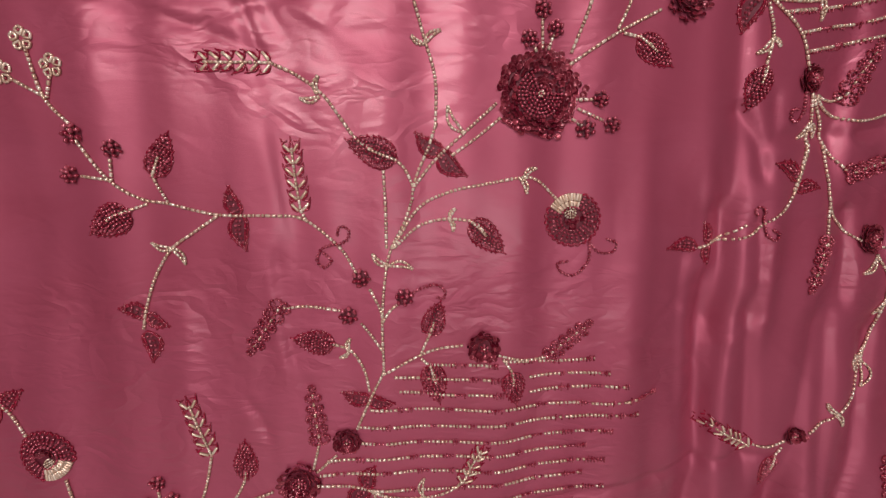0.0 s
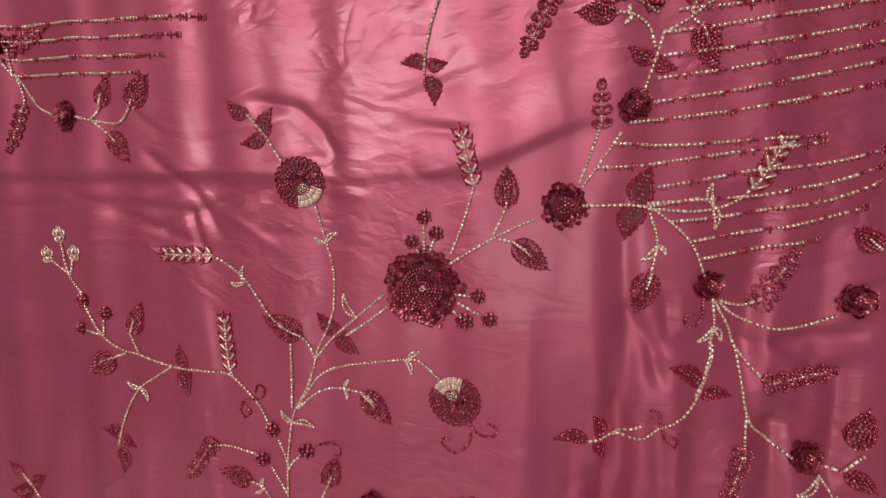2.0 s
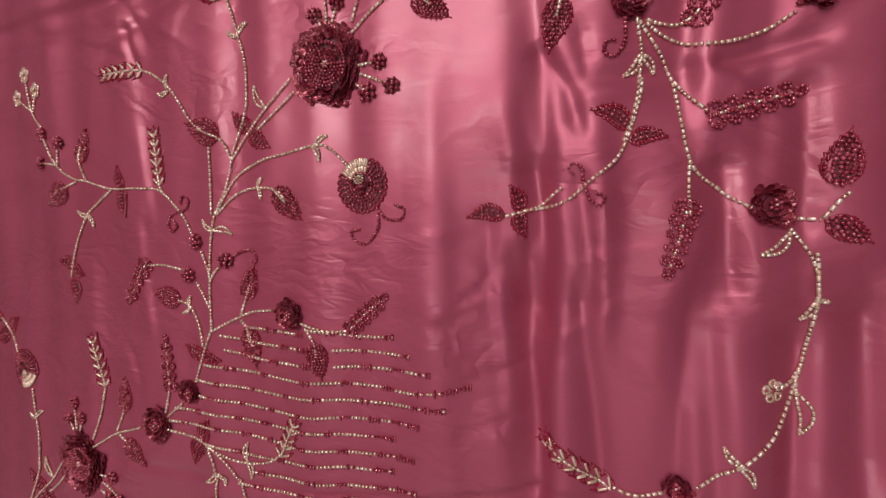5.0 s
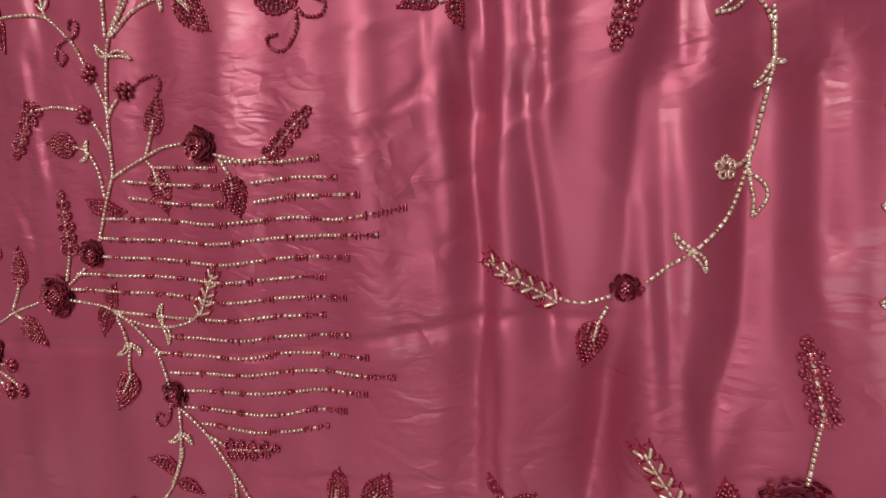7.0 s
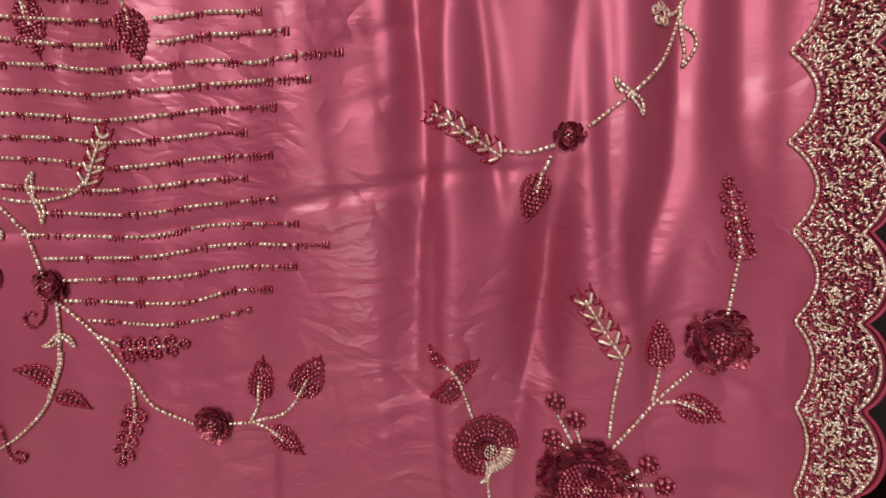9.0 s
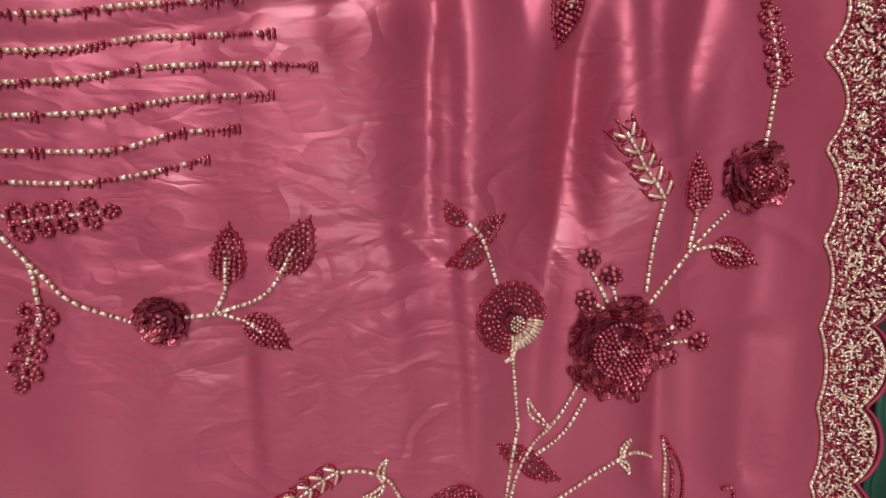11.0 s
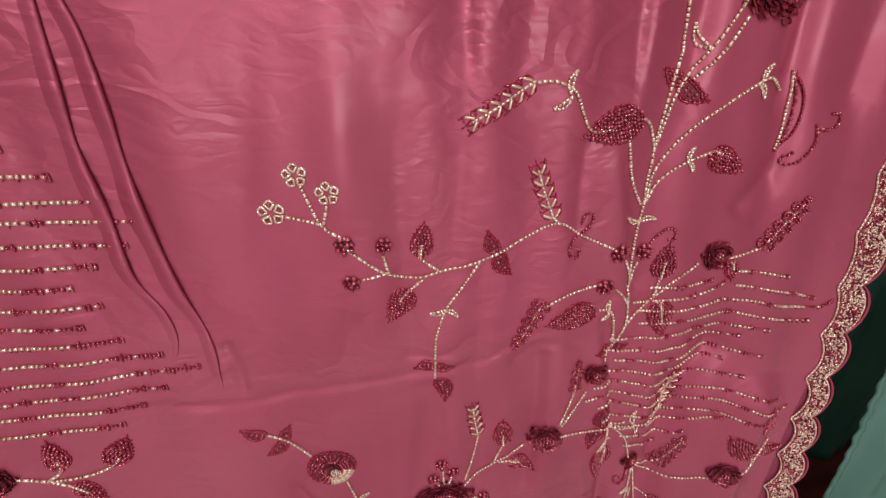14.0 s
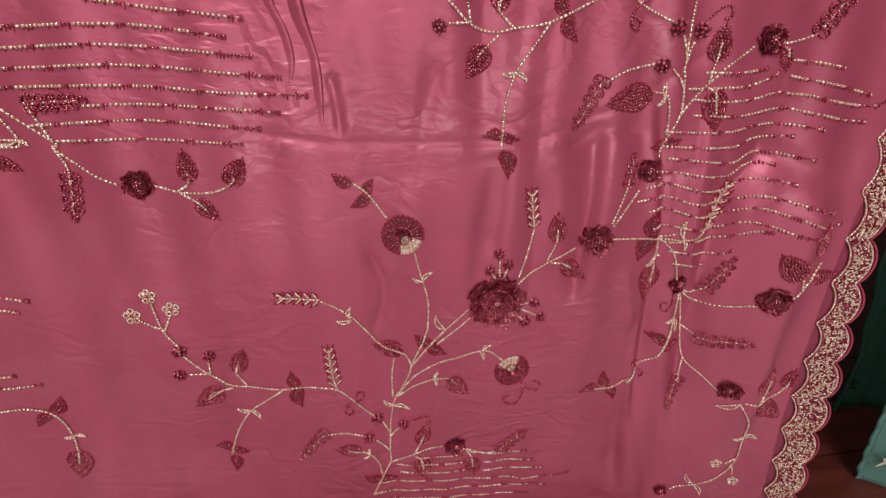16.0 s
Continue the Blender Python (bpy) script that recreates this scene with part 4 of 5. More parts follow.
def edge_extra(P):
    bead_row(P, 357, 736, 391, 736, 421, 741)
    bead_row(P, 442, 749, 465, 747, 493, 742)
    bead_row(P, 343, 720, 370, 721, 404, 724, 426, 733, 433, 738)
    bead_row(P, 444, 734, 467, 730, 499, 724, 529, 716)
    bead_row(P, 352, 710, 382, 708, 412, 711, 435, 718, 450, 717, 470, 715, 498, 709, 533, 706, 548, 713)
    bead_row(P, 355, 694, 395, 693, 418, 697, 444, 703, 469, 699, 507, 692, 532, 690)
    bead_row(P, 329, 677, 371, 676, 404, 678, 427, 685, 443, 687, 468, 685, 491, 681)
    bead_row(P, 331, 661, 374, 660, 410, 662, 429, 670, 451, 674, 466, 674)
    bead_row(P, 339, 648, 381, 645, 412, 644, 431, 654, 450, 656, 472, 653, 493, 649)
    bead_row(P, 329, 627, 341, 633, 378, 629, 410, 628, 428, 640, 442, 644, 458, 643)
    bead_row(P, 319, 615, 343, 620, 376, 613, 410, 610, 432, 624, 452, 627, 481, 622)
    bead_row(P, 311, 599, 345, 605, 379, 596, 416, 597, 438, 607, 460, 607, 489, 600, 528, 591)
    bead_row(P, 327, 587, 345, 591, 388, 580, 413, 581, 434, 592, 453, 594, 487, 585, 523, 574, 541, 580)
    bead_row(P, 335, 566, 354, 570, 392, 563, 419, 566, 437, 577, 461, 575, 493, 565, 513, 562)
    bead_row(P, 351, 553, 395, 549, 422, 554, 448, 566, 471, 566)
    bead_row(P, 363, 537, 398, 532, 426, 534, 436, 540)
    bead_row(P, 370, 521, 401, 515, 415, 517)
    folded_bell(P, (449, 925, 451, 909, 450, 892, 450, 875, 448, 862), (449, 925, 454, 908, 455, 892, 454, 875, 449, 862), (450, 925, 458, 908, 460, 892, 458, 875, 450, 862))
    rosette(P, 488, 1103, 20)
    stem(P, 491, 1121, 494, 1141, 498, 1164)
    stem(P, 498, 1164, 493, 1193)
    spray(P, 500, 1158, 490, 1207, 0.5)
    stem(P, 354, 361, 328, 337, 297, 333)
    red_leaf(P, 316, 337, 308, 361, 0.5)
    red_leaf(P, 316, 335, 329, 315, 0.5)
    red_leaf(P, 305, 335, 278, 331, 0.4)
    stem(P, 392, 483, 407, 478, 419, 485)
    spray(P, 418, 482, 440, 530, 0.42)
    stem(P, 392, 481, 413, 467, 447, 467, 476, 471)
    rosette(P, 489, 481, 16)
    stem(P, 503, 487, 514, 498)
    stem(P, 513, 497, 507, 517)
    bead_leaf(P, 508, 512, 484, 540, 0.8)
    stem(P, 513, 497, 529, 511)
    bead_leaf(P, 527, 507, 551, 518, 0.7)
    stem(P, 524, 507, 532, 533)
    bead_leaf(P, 523, 542, 525, 577, 0.6)
    stem(P, 491, 328, 509, 327)
    stem(P, 508, 326, 516, 342)
    bead_leaf(P, 511, 342, 521, 378, 0.8)
    bead_leaf(P, 513, 325, 547, 301, 0.75)
    stem(P, 508, 326, 534, 338, 545, 355)
    bead_leaf(P, 543, 350, 549, 378, 0.6)
    stem(P, 487, 325, 505, 293, 510, 264, 512, 217, 489, 181, 435, 148)
    gold_leaf(P, 487, 324, 463, 314)
    gold_leaf(P, 509, 264, 530, 260)
    gold_leaf(P, 512, 264, 495, 260)
    stem(P, 511, 220, 497, 210)
    gold_flower(P, 486, 211, 8)
    stem(P, 510, 209, 514, 190)
    gold_flower(P, 517, 178, 8)
    gold_leaf(P, 464, 166, 453, 182)
    gold_leaf(P, 465, 165, 476, 147)
    rosette(P, 424, 144, 9)


def side_extra(P):
    stem(P, -426, 1466, -414, 1433, -410, 1392)
    gold_leaf(P, -411, 1426, -430, 1410)
    gold_leaf(P, -411, 1426, -394, 1413)
    bead_leaf(P, -410, 1400, -412, 1367, 0.7)
    stem(P, -413, 379, -386, 379, -365, 365, -356, 336, -355, 300)
    red_leaf(P, -367, 367, -353, 389, 0.5)
    red_leaf(P, -368, 368, -383, 354, 0.5)
    gold_leaf(P, -354, 332, -366, 331)
    gold_leaf(P, -354, 332, -342, 329)
    bead_leaf(P, -354, 310, -361, 271, 0.8)
    bead_row(P, -434, 413, -399, 409, -364, 409)
    bead_row(P, -398, 520, -369, 518, -343, 513)
    bead_row(P, -403, 505, -373, 504, -357, 500)
    bead_row(P, -429, 428, -399, 424, -384, 424)
    bead_row(P, -272, 672, -195, 673, -110, 667)
    bead_row(P, -288, 686, -192, 690, -92, 681)
    bead_row(P, -240, 703, -188, 704, -121, 700, -72, 696)
    bead_row(P, -365, 719, -302, 718, -199, 720, -118, 714, -44, 712)
    bead_row(P, -360, 733, -297, 733, -199, 737, -115, 731, -67, 728)
    bead_row(P, -353, 748, -291, 749, -204, 753, -90, 745)
    bead_row(P, -347, 764, -286, 765, -191, 769, -110, 761)
    bead_row(P, -167, 894, -134, 892, -111, 890)
    bead_row(P, -176, 878, -126, 874, -93, 871)
    bead_row(P, -184, 862, -133, 857, -70, 853)
    bead_row(P, -190, 850, -139, 845, -49, 837)
    bead_row(P, -198, 833, -145, 829, -65, 821)
    bead_row(P, -205, 819, -152, 813, -88, 807)
    bead_row(P, -212, 804, -158, 798, -107, 793)
    bead_row(P, -220, 788, -164, 782, -94, 776)
    bead_row(P, -384, 1807, -267, 1802, -86, 1798)
    bead_row(P, -387, 1793, -269, 1787, -112, 1783)
    bead_row(P, -390, 1774, -271, 1770, -130, 1766)
    bead_row(P, -326, 1756, -243, 1753, -159, 1751)


# ---- the saree ----
saree = tagged(new("saree"), "rose-pink satin saree with beaded floral vines, hanging to the floor", "saree")


def border_inner(z):
    return np.interp(z, (0.15, 0.30, 0.50, 0.72, 0.95, 1.12, 1.29, 1.9), (0.560, 0.553, 0.551, 0.547, 0.541, 0.528, 0.523, 0.520))


def border_outer(z):
    return np.interp(z, (0.15, 0.35, 0.60, 0.80, 1.00, 1.30, 1.9), (0.593, 0.590, 0.572, 0.570, 0.570, 0.562, 0.560))


def scallop(z):
    return np.abs(np.sin(np.pi * (np.asarray(z) - 1.231) / 0.0558))


def inner_edge(z):
    return border_inner(z) + np.interp(z, (0.6, 0.75, 1.0, 1.14), (0.012, 0.006, 0.006, 0.014)) * scallop(z) ** 0.8


def outer_edge(z):
    return border_outer(z) + 0.013 * scallop(z) ** 0.6


def cloth_sheet(name, left, right, nx, nz, z0, z1, mat, back=0.0, parent=None):
    zs = np.linspace(z0, z1, nz)
    lo, hi = left(zs), right(zs)
    x = lo[:, None] + (hi - lo)[:, None] * np.linspace(0, 1, nx)[None]
    z = np.repeat(zs[:, None], nx, 1)
    y = depth_of(x, z) + back
    v = np.stack([x, y, z], -1).reshape(-1, 3)
    ob = part(name, mesh_from(name, v, grid_faces(nz, nx), mat), parent)
    thick = ob.modifiers.new("thickness", "SOLIDIFY")
    thick.thickness, thick.offset = 0.0006, -1.0 if back == 0 else 1.0
    return ob


def cloth_right(z):
    low = border_inner(z) + 0.001
    high = border_inner(z) + 0.018
    k = 1 / (1 + np.exp(-(z - 0.62) / 0.03))
    return low + (high - low) * k


cloth_sheet("cloth", lambda z: 0 * z - 0.8, cloth_right, 480, 700, 0.004, 1.95, CLOTH, 0.0, saree)
cloth_sheet("border_net", lambda z: border_inner(z) - 0.05, lambda z: outer_edge(z) + 0.002, 20, 560, 0.004, 1.95, NET, 0.0022, saree)


def border():
    gold, plum, red = Beads(GOLD), Beads(PLUM), Beads(RED)
    zs = np.arange(0.02, 1.93, 0.0021)
    for z in zs:
        a, b = float(inner_edge(z)), float(outer_edge(z))
        x = a + 0.0042
        while x < b - 0.004:
            q, w = x * 1000 + random.uniform(-0.8, 0.8), z * 1000 + random.uniform(-0.8, 0.8)
            t = random.uniform(0, 6.28)
            k = random.random()
            if k < 0.5:
                gold.tube(q - 1.5 * math.cos(t), w - 1.5 * math.sin(t), q + 1.5 * math.cos(t), w + 1.5 * math.sin(t), 0.85, random.uniform(0.8, 1.9))
            elif k < 0.95:
                plum.seed(q, w, 1.15, random.uniform(0.6, 1.3))
            x += 0.0024
    ob = part("border", gold.mesh("border"), saree, "pale gold bugle bead border with scalloped edges")
    part("border_filling", plum.mesh("border_filling"), ob, "plum seed bead filling")
    line, rows, edge = Beads(GOLD), Beads(PLUM), Beads(GOLD)
    fine = np.arange(0.02, 1.93, 0.0012)
    for side, f, off in ((line, inner_edge, 0.0), (edge, outer_edge, -0.0035)):
        pts = [(float(f(z)) * 1000 + off * 1000, z * 1000) for z in fine]
        s, last = 0, pts[0]
        for p in pts[1:]:
            if math.hypot(p[0] - last[0], p[1] - last[1]) > 3.2:
                side.tube(last[0], last[1], p[0] - 0.1 * (p[0] - last[0]), p[1] - 0.1 * (p[1] - last[1]), 1.1)
                last = p
    for z in np.arange(0.02, 1.93, 0.0023):
        rows.seed(float(inner_edge(z)) * 1000 + 2.6, z * 1000, 1.2)
    part("inner_line", line.mesh("inner_line"), ob, "line of gold bugle beads")
    part("outer_line", edge.mesh("outer_line"), ob, "line of gold bugle beads")
    part("inner_trim", rows.mesh("inner_trim"), ob, "row of plum seed beads")
    v, faces, zs = [], [], np.arange(0.006, 1.945, 0.003)
    x = outer_edge(zs) + 0.002
    y = depth_of(x, zs) + 0.001
    ring = [(math.cos(math.tau * k / 6), math.sin(math.tau * k / 6)) for k in range(6)]
    for i in range(len(zs)):
        v += [(x[i] + 0.0017 * c, y[i] + 0.0012 * s, zs[i]) for c, s in ring]
    part("piping", mesh_from("piping", v, grid_faces(len(zs), 6, True), PIPING), ob, "narrow wine-red satin piping")


def pleat(points, wide, high):
    """A pinched pleat of the cloth that leans over to one side; points in millimetres, top down."""
    line, total = spline(np.array(points, float).reshape(-1, 2), 3.0)
    way = np.gradient(line, axis=0)
    way /= np.hypot(way[:, 0], way[:, 1])[:, None]
    side = np.stack([-way[:, 1], way[:, 0]], -1)
    profile = ((-1.6, -0.15), (-0.9, 0.3), (-0.35, 0.8), (0.1, 1.0), (0.5, 0.95), (0.62, 0.6), (0.4, 0.2), (0.1, -0.2))
    s = np.linspace(0, 1, len(line))
    grow = np.clip(s / 0.2, 0, 1) * np.clip((1 - s) / 0.3, 0, 1) * (0.7 + 0.3 * np.sin(s * 23) * np.sin(s * 9 + 1))
    rings = []
    for off, up in profile:
        q = (line + side * (off * wide * (0.4 + 0.6 * grow))[:, None]) / 1000
        p, tx, tz, n = frame_at(q[:, 0], q[:, 1])
        rings.append(p + n * ((up * high * grow - 0.5 * (up > 0) * (1 - grow)) / 1000)[:, None])
    v = np.stack(rings, 1).reshape(-1, 3)
    part("pleat", mesh_from("pleat", v, grid_faces(len(line), len(profile)), CLOTH), saree, "pinched pleat in the rose satin")


pleat((-67, 996, -67, 980, -71, 929, -74, 887, -71, 843, -70, 797, -58, 764, -56, 738, -65, 711), 6.5, 5.2)
pleat((-58, 996, -58, 979, -52, 951, -51, 911, -52, 875, -50, 837, -44, 785, -33, 736, -35, 671), 7.5, 6)

border()

upper = Placement(0.838, -0.127, 474.1, 0.167, 0.993, 434.9)
upper.pin(-83, 993, 1, 25)
upper.pin(69, 1082, 9, -28)
upper.pin(77, 1037, -15, -41)
upper.pin(74, 1061, -9, -36)
upper.pin(-16, 1149, -7, 9)
upper.pin(56, 1203, 10, 12)
upper.pin(-34, 1206, 4, 9)
upper.pin(17, 1195, 13, 14)
upper.pin(-19, 1177, 2, 4)
upper.pin(-94, 1216, -5, 8)
upper.pin(23, 1131, 4, 12)
upper.pin(136, 1026, -16, -43)
upper.pin(60, 991, -19, -42)
upper.pin(118, 1088, 23, -28)
upper.pin(-11, 1067, 0, 10)
upper.pin(40, 1036, 2, 11)
upper.pin(-26, 1009, 1, 19)
upper.pin(24, 1093, 5, 12)
upper.pin(-37, 1114, -1, 14)
upper.pin(75, 1242, 18, 10)
upper.pin(105, 1286, -36, 56)
upper.pin(-50, 1255, 13, 42)
upper.pin(-52, 1303, 14, 38)
upper.pin(-79, 1309, 18, 9)
upper.pin(-209, 1338, -4, -10)
upper.pin(-230, 1385, -8, -20)
upper.pin(-129, 1343, 2, 8)
upper.pin(-92, 1354, 14, 23)
upper.pin(-94, 1216, -4, 9)
upper.pin(-10, 1425, -11, -37)
upper.pin(-246, 1525, -16, -69)
corner = Placement(1.179, 0.393, -814.8, -0.155, 0.761, 947.9)
corner.pin(136, 1026, 1, 5)
corner.pin(176, 1078, -16, 7)
corner.pin(220, 1081, -21, 12)
corner.pin(203, 1006, 4, -13)
corner.pin(40, 1104, 6, -25)
corner.pin(60, 991, 22, -14)
corner.pin(169, 1115, 19, -19)
corner.pin(187, 1131, 20, -13)
corner.pin(206, 1148, 9, -6)
corner.pin(229, 1163, 2, 1)
corner.pin(118, 1088, -26, 42)
corner.pin(69, 1082, -22, 23)
corner.pin(77, 1037, 2, 1)
edge = Placement(0.875, -0.108, 484.7, 0.359, 1.085, -749.7)
edge.pin(-26, 1716, 56, -22)
edge.pin(-54, 1685, 44, -8)
edge.pin(-33, 1692, 45, -8)
edge.pin(1, 1650, 32, -25)
edge.pin(117, 1558, -10, 12)
edge.pin(-68, 1723, 60, -6)
edge.pin(148, 1699, -32, -13)
edge.pin(225, 1581, -17, 3)
edge.pin(117, 1622, -25, 2)
edge.pin(178, 1534, -13, 19)
edge.pin(236, 1636, -26, -8)
edge.pin(188, 1666, -20, -10)
edge.pin(13, 1477, -1, 4)
edge.pin(32, 1532, -1, 14)
edge.pin(37, 1512, -3, 16)
edge.pin(-39, 1521, -15, -7)
edge.pin(-149, 1578, -7, -18)
edge.pin(-10, 1425, 11, 19)
edge.pin(89, 1428, 9, 15)
edge.pin(16, 1527, -1, 15)
edge.pin(-273, 1593, -22, -18)
edge.pin(-254, 1574, -20, -18)
edge.pin(-294, 1570, -26, -12)
edge.pin(-246, 1525, -25, -9)
edge.pin(-218, 1514, -21, -12)
edge.pin(-253, 1494, -20, -7)
edge.pin(-177, 1525, -22, -24)
edge.pin(-84, 1520, -12, -10)
edge.pin(-49, 1437, -5, 6)
edge.pin(-134, 1484, -11, -6)
edge.pin(-32, 1407, 13, 11)
edge.pin(-57, 1348, 20, 24)
edge.pin(-99, 1387, 4, 11)
edge.pin(105, 1286, 1, 57)
edge.pin(-199, 1440, -10, -8)
edge.pin(-230, 1385, -3, 2)
edge.pin(-209, 1338, 1, 2)
edge.pin(-129, 1343, 1, 19)
edge.pin(-92, 1354, 0, 18)
edge.pin(74, 1342, 12, 34)
edge.pin(169, 1363, 1, 30)
edge.pin(-243, 1448, -5, -4)
edge.pin(-94, 1216, 0, 17)
edge.pin(-50, 1255, 14, 41)
edge.pin(-79, 1309, 24, 8)
edge.pin(35, 1384, 1, 16)
edge.pin(-83, 993, 38, 46)
edge.pin(69, 1082, -3, -36)
edge.pin(77, 1037, -20, -57)
edge.pin(74, 1061, -15, -51)
edge.pin(56, 1203, 3, -12)
edge.pin(-34, 1206, 15, 7)
edge.pin(17, 1195, 5, 1)
edge.pin(-19, 1177, 6, 11)
edge.pin(-16, 1149, 0, 29)
edge.pin(23, 1131, 2, 6)
edge.pin(136, 1026, -20, -70)
edge.pin(118, 1088, 12, -57)
edge.pin(60, 991, -20, -52)
edge.pin(-26, 1009, 1, 28)
edge.pin(-11, 1067, 1, 13)
edge.pin(40, 1036, 1, 13)
edge.pin(75, 1242, 5, -3)
edge.pin(-37, 1114, 12, 24)
lower = Placement(1.006, 0.025, -3.1, -0.009, 1.046, -1159.4)
lower.pin(-26, 1716, -2, -7)
lower.pin(-54, 1685, 4, -3)
lower.pin(-33, 1692, -1, 2)
lower.pin(1, 1650, 3, -1)
lower.pin(117, 1558, 1, 5)
lower.pin(-68, 1723, 0, -8)
lower.pin(148, 1699, -1, -2)
lower.pin(188, 1666, -7, 5)
lower.pin(225, 1581, -1, 11)
lower.pin(236, 1636, -3, 4)
lower.pin(-39, 1521, 6, -9)
lower.pin(-149, 1578, 9, 4)
lower.pin(-10, 1425, 0, 1)
lower.pin(149, 1456, -3, 9)
lower.pin(89, 1428, 0, 3)
lower.pin(-273, 1593, 5, 0)
lower.pin(-254, 1574, 6, 3)
lower.pin(-294, 1570, 5, 0)
lower.pin(-246, 1525, -4, 0)
lower.pin(-253, 1494, -2, 1)
lower.pin(-218, 1514, -3, 1)
lower.pin(-177, 1525, -6, -5)
lower.pin(-243, 1448, -1, 1)
lower.pin(-84, 1520, -3, -3)
lower.pin(-134, 1484, 1, 0)
lower.pin(-209, 1338, -6, 6)
lower.pin(-32, 1407, 1, -5)
lower.pin(-129, 1343, -4, 6)
lower.pin(74, 1342, 2, 1)
lower.pin(169, 1363, 8, -1)
lower.pin(241, 1291, 7, -6)
lower.pin(-49, 1437, -7, -4)
lower.pin(-230, 1385, -3, 0)
lower.pin(-92, 1354, 5, 5)
lower.pin(221, 1272, -4, -13)
left = Placement(1.123, 0.026, -362.7, -0.173, 1.001, -399.2)
left.pin(1, 1650, 10, 0)
left.pin(148, 1699, -32, 27)
left.pin(188, 1666, -32, 23)
left.pin(117, 1622, -28, 20)
left.pin(-68, 1723, 20, -17)
left.pin(-26, 1716, 24, -11)
left.pin(-54, 1685, 5, -11)
left.pin(-33, 1692, 16, -5)
left.pin(225, 1581, -45, 24)
left.pin(236, 1636, -38, 19)
left.pin(69, 1082, -31, 32)
left.pin(77, 1037, -20, 17)
left.pin(23, 1131, -21, -4)
left.pin(74, 1061, -24, 16)
left.pin(136, 1026, -30, 26)
left.pin(176, 1078, -30, 12)
left.pin(220, 1081, -26, 8)
left.pin(203, 1006, -38, 20)
left.pin(60, 991, -8, 15)
left.pin(118, 1088, -36, 38)
left.pin(40, 1104, 13, -28)
left.pin(169, 1115, 34, -20)
left.pin(187, 1131, 32, -18)
left.pin(206, 1148, 31, -18)
left.pin(229, 1163, 32, -13)
left.pin(209, 1178, 31, -15)
left.pin(194, 1195, 24, -18)
left.pin(173, 1209, 27, -21)
left.pin(176, 1329, 20, -10)
left.pin(191, 1314, 22, -12)
left.pin(209, 1301, 25, -13)
left.pin(241, 1291, 10, -14)
left.pin(221, 1272, 17, -14)
left.pin(198, 1255, 20, -15)
left.pin(175, 1239, 27, -17)
middle = Placement(1, 0, 0, 0, 1, 0)
motif(middle, ("top", "node", "bell", "left", "mid", "low", "rows", "rows_end", "three"))
motif(upper, ("left", "mid", "low"))
motif(corner, ("low", "three"))
motif(edge, ("top", "node", "left", "mid", "low"))
motif(lower, ("top", "node", "bell", "left", "mid", "rows"))
motif(left, ("top", "mid", "low", "three"))
upper_extra(middle)
edge_extra(middle)
side_extra(middle)

# ---- the shop round it ----
WALL = material("wall_paint", (0.22, 0.20, 0.19), 0.8)[0]
WOOD = bpy.data.materials.new("red_brown_boards")
WOOD.use_nodes = True
nt = WOOD.node_tree
b = nt.nodes["Principled BSDF"]
b.inputs["Roughness"].default_value = 0.45
nt.links.new(ramp(nt, noise_node(nt, 30, 5, (0.15, 1, 1)), [(0.3, (0.07, 0.011, 0.008)), (0.7, (0.17, 0.032, 0.022))]), b.inputs["Base Color"])


def box(name, x0, y0, z0, x1, y1, z1, mat, parent=None):
    bm = bmesh.new()
    bmesh.ops.create_cube(bm, size=1)
    for v in bm.verts:
        v.co = ((x0 + x1) / 2 + v.co.x * (x1 - x0), (y0 + y1) / 2 + v.co.y * (y1 - y0), (z0 + z1) / 2 + v.co.z * (z1 - z0))
    me = bpy.data.meshes.new(name)
    bm.to_mesh(me)
    bm.free()
    me.materials.append(mat)
    ob = new(name, me)
    ob.parent = parent
    return ob


for n, q in (("wall_north", (-2.5, 1.7, 0, 3, 1.85, 2.75)), ("wall_south", (-2.5, -6.55, 0, 3, -6.4, 2.75)),
             ("wall_west", (-2.65, -6.55, 0, -2.5, 1.85, 2.75)), ("wall_east", (3, -6.55, 0, 3.15, 1.85, 2.75)),
             ("ceiling", (-2.65, -6.55, 2.75, 3.15, 1.85, 2.9))):
    tagged(box(n, *q, WALL), "plain painted shop " + n.split("_")[0] + " in warm grey", n.split("_")[0], kind="structure")
floor = tagged(box("floor", -2.65, -6.55, -0.15, 3.15, 1.85, -0.012, WOOD), "dark red-brown wooden board floor", "floor", kind="structure")
for i in range(60):
    y = -6.4 + i * 0.136
    box("board", -2.5, y + 0.002, -0.014, 3, y + 0.134, 0.0, WOOD, floor)

# White sheet out of view, added to throw light up onto the lower saree.
SHEET = satin("bounce_white", (0.74, 0.72, 0.70), (0.82, 0.80, 0.78), 0.85, 0.0)
tagged(box("bounce_sheet", -2.5, -6.4, 0.0, 3, 0.16, 0.012, SHEET), "unseen white sheet on the floor, added to bounce light", "floor sheet", kind="structure")

GREEN = satin("bottle_green_georgette", (0.022, 0.095, 0.065), (0.038, 0.13, 0.095), 0.6, 0.0)
TEAL = satin("pale_teal_georgette", (0.12, 0.28, 0.23), (0.17, 0.36, 0.30), 0.55, 0.0)
TEAL.node_tree.nodes["Principled BSDF"].inputs["Alpha"].default_value = 0.6


PALE = material("pale_thread", (0.62, 0.55, 0.40), 0.5)[0]
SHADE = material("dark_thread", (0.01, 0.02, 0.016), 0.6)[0]


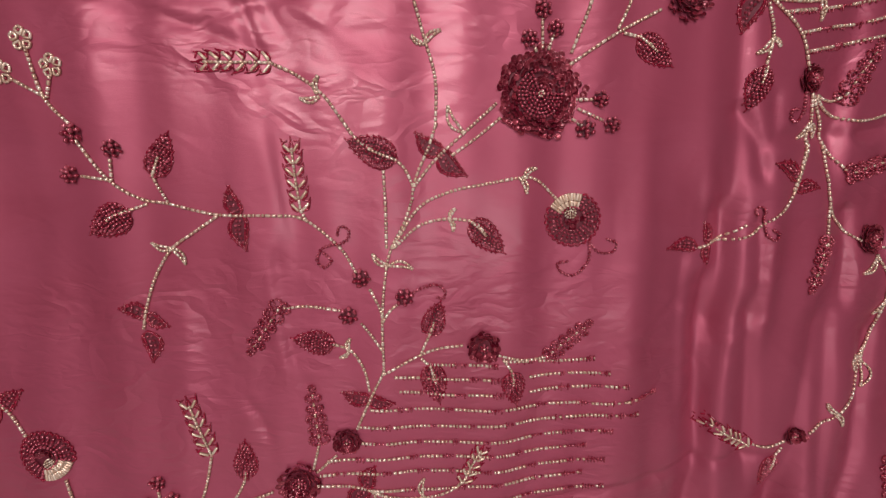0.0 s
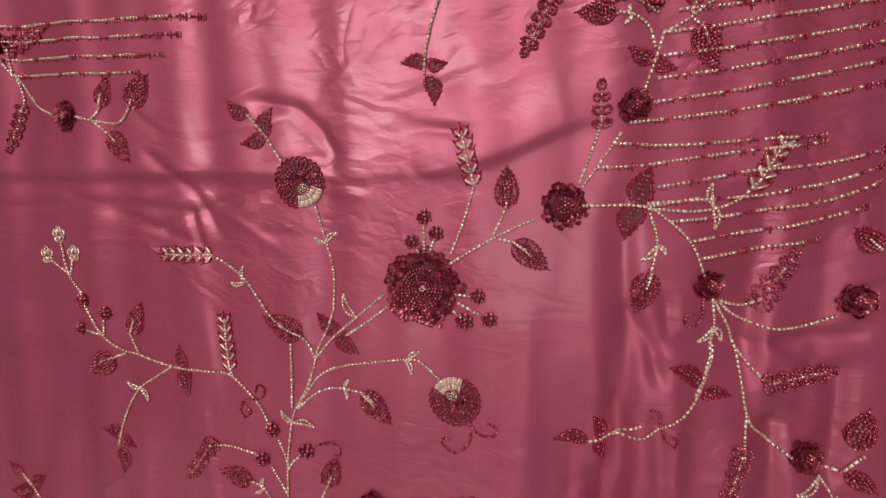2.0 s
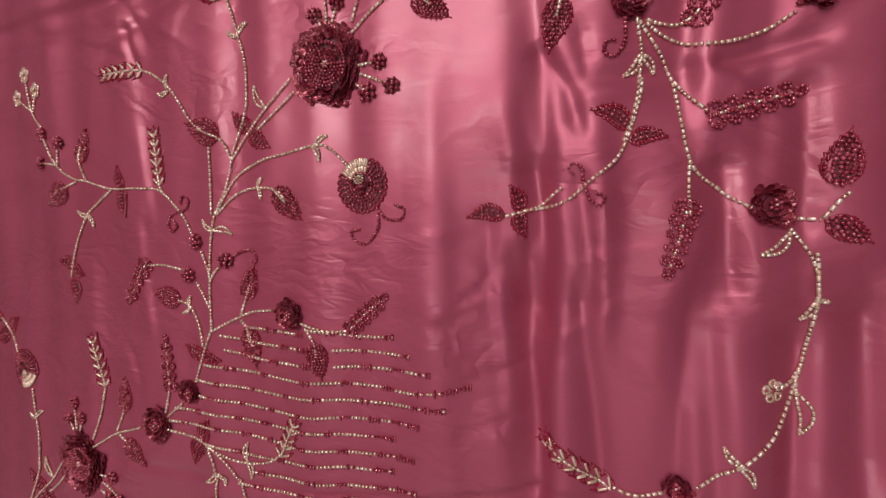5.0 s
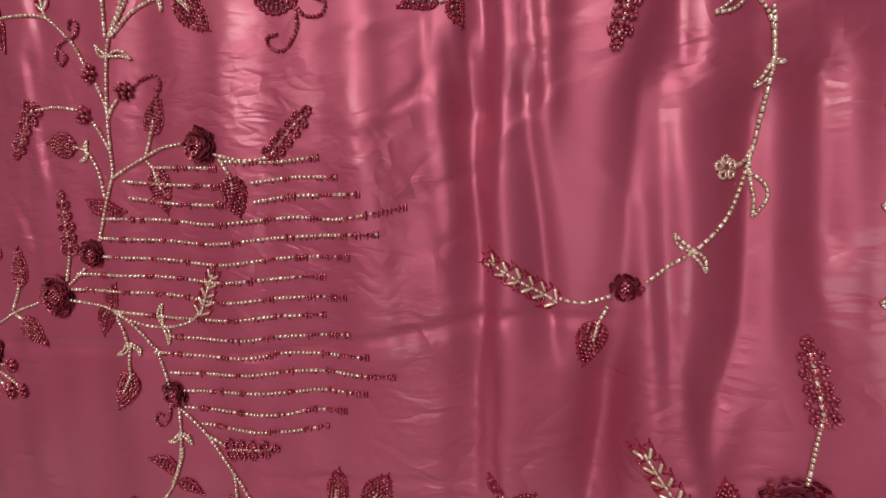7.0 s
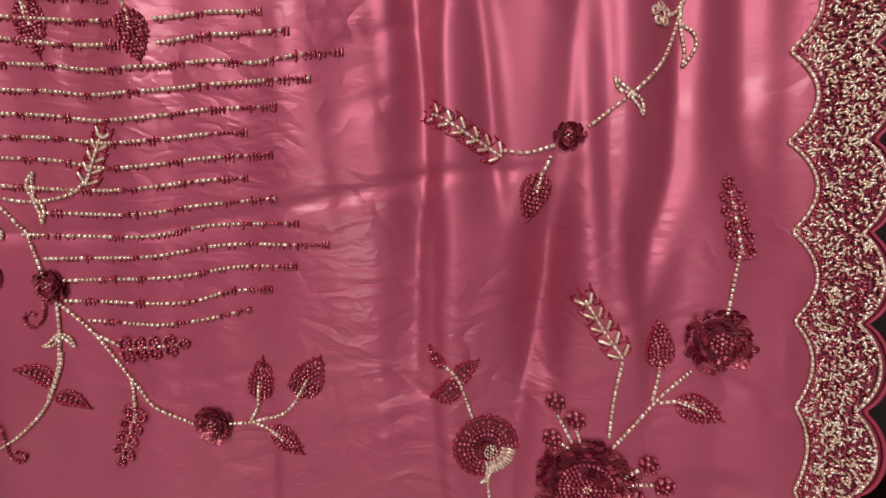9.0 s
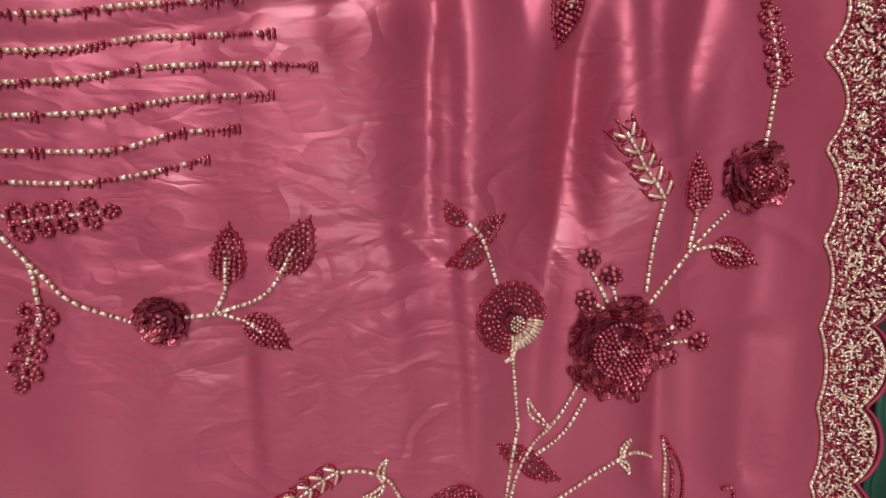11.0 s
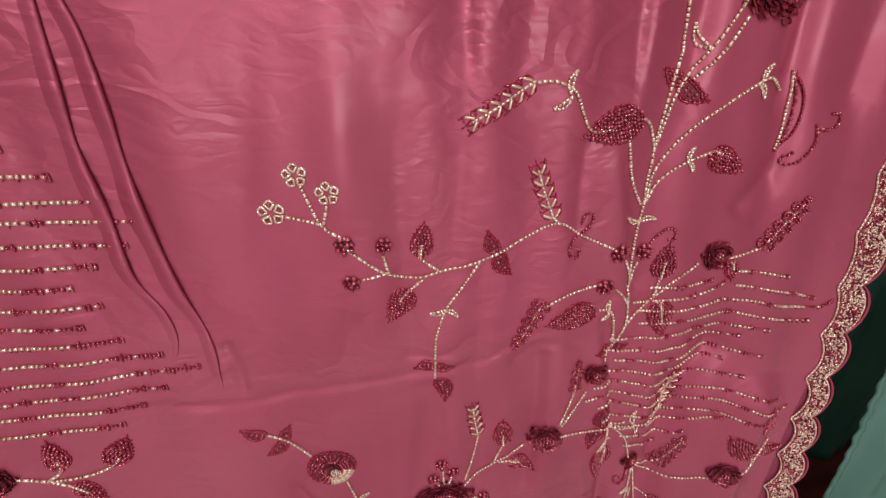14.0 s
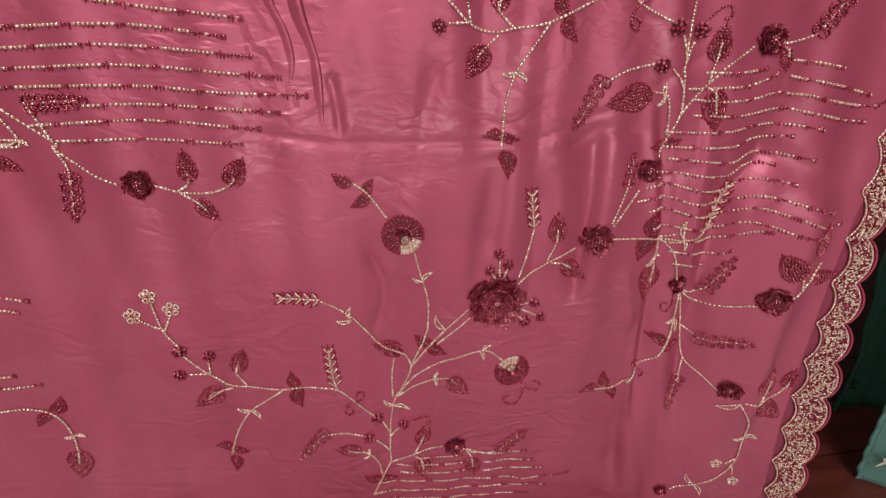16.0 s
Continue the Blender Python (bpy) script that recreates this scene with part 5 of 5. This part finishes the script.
def sprig(parent, x, y, z, size, turn, mat):
    """An embroidered sprig: a stalk with three raised leaves."""
    v, f = [], []
    for base, lean, n in ((0.0, 0.0, 1.0), (0.25, 0.9, 0.7), (0.4, -0.9, 0.65)):
        k = len(v)
        for i in range(7):
            s = i / 6
            for side in (-1, 0, 1):
                w = 0.16 * n * math.sin(math.pi * s ** 0.8) * side
                a, c = base + s * n * math.cos(lean) - w * math.sin(lean), s * n * math.sin(lean) + w * math.cos(lean)
                v.append((x + size * (c * math.cos(turn) + a * math.sin(turn)), y - 0.003 - 0.0015 * (side == 0), z + size * (a * math.cos(turn) - c * math.sin(turn))))
        f += [tuple(k + q for q in g) for g in grid_faces(7, 3)]
    ob = part("sprig", mesh_from("sprig", v, f, mat), parent)
    ob.modifiers.new("thickness", "SOLIDIFY").thickness = 0.001


def hanging(name, y, top, left, right, mat, thread, label):
    """A saree that hangs in soft pleats; left, right and top give its outline."""
    ob = tagged(new(name), label, "saree")
    v, nx, nz = [], 90, 60

    def sheet(x, z):
        return y + 0.014 * math.sin(x * 30) + 0.006 * math.sin(x * 83 + z * 3)

    for i in range(nz):
        for j in range(nx):
            s, t = j / (nx - 1), i / (nz - 1)
            high = top(s)
            z = 0.002 + (high - 0.002) * t
            x = left(z) + (right - left(z)) * s
            v.append((x, sheet(x, z), z))
    c = part("cloth", mesh_from("cloth", v, grid_faces(nz, nx), mat), ob)
    c.modifiers.new("thickness", "SOLIDIFY").thickness = 0.0008
    v, k = [], 70
    for i in range(k):
        z = 0.004 + (top(0) - 0.006) * i / (k - 1)
        x = left(z) + 0.003 * math.sin(i * 1.3)
        yy = sheet(x, z)
        v += [(x - 0.005, yy, z), (x, yy - 0.003, z), (x + 0.006, yy - 0.0035, z), (x + 0.006, yy + 0.003, z)]
    part("edging", mesh_from("edging", v, grid_faces(k, 4, True), mat), ob, "narrow stitched edging")
    for i in range(26):
        z = 0.06 + (i * 0.618 % 1) * 0.8
        x = left(z) + 0.03 + (i * 0.382 % 1) * 0.4
        sprig(ob, x, sheet(x, z) - 0.004, z, random.uniform(0.025, 0.045), random.uniform(-1, 1), thread)
    return ob


hanging("green_saree", 0.5, lambda s: 2.0, lambda z: 1.06 - 0.22 * min(z, 0.55) + 0.008 * math.sin(5 * z), 1.9, GREEN, SHADE, "bottle-green sheer saree hanging beside the rose one")
hanging("teal_saree", 0.33, lambda s: 0.58 + 0.9 * s, lambda z: 0.925 - 0.16 * min(z, 0.6), 1.5, TEAL, PALE, "pale teal sheer saree hanging in front of the green one")
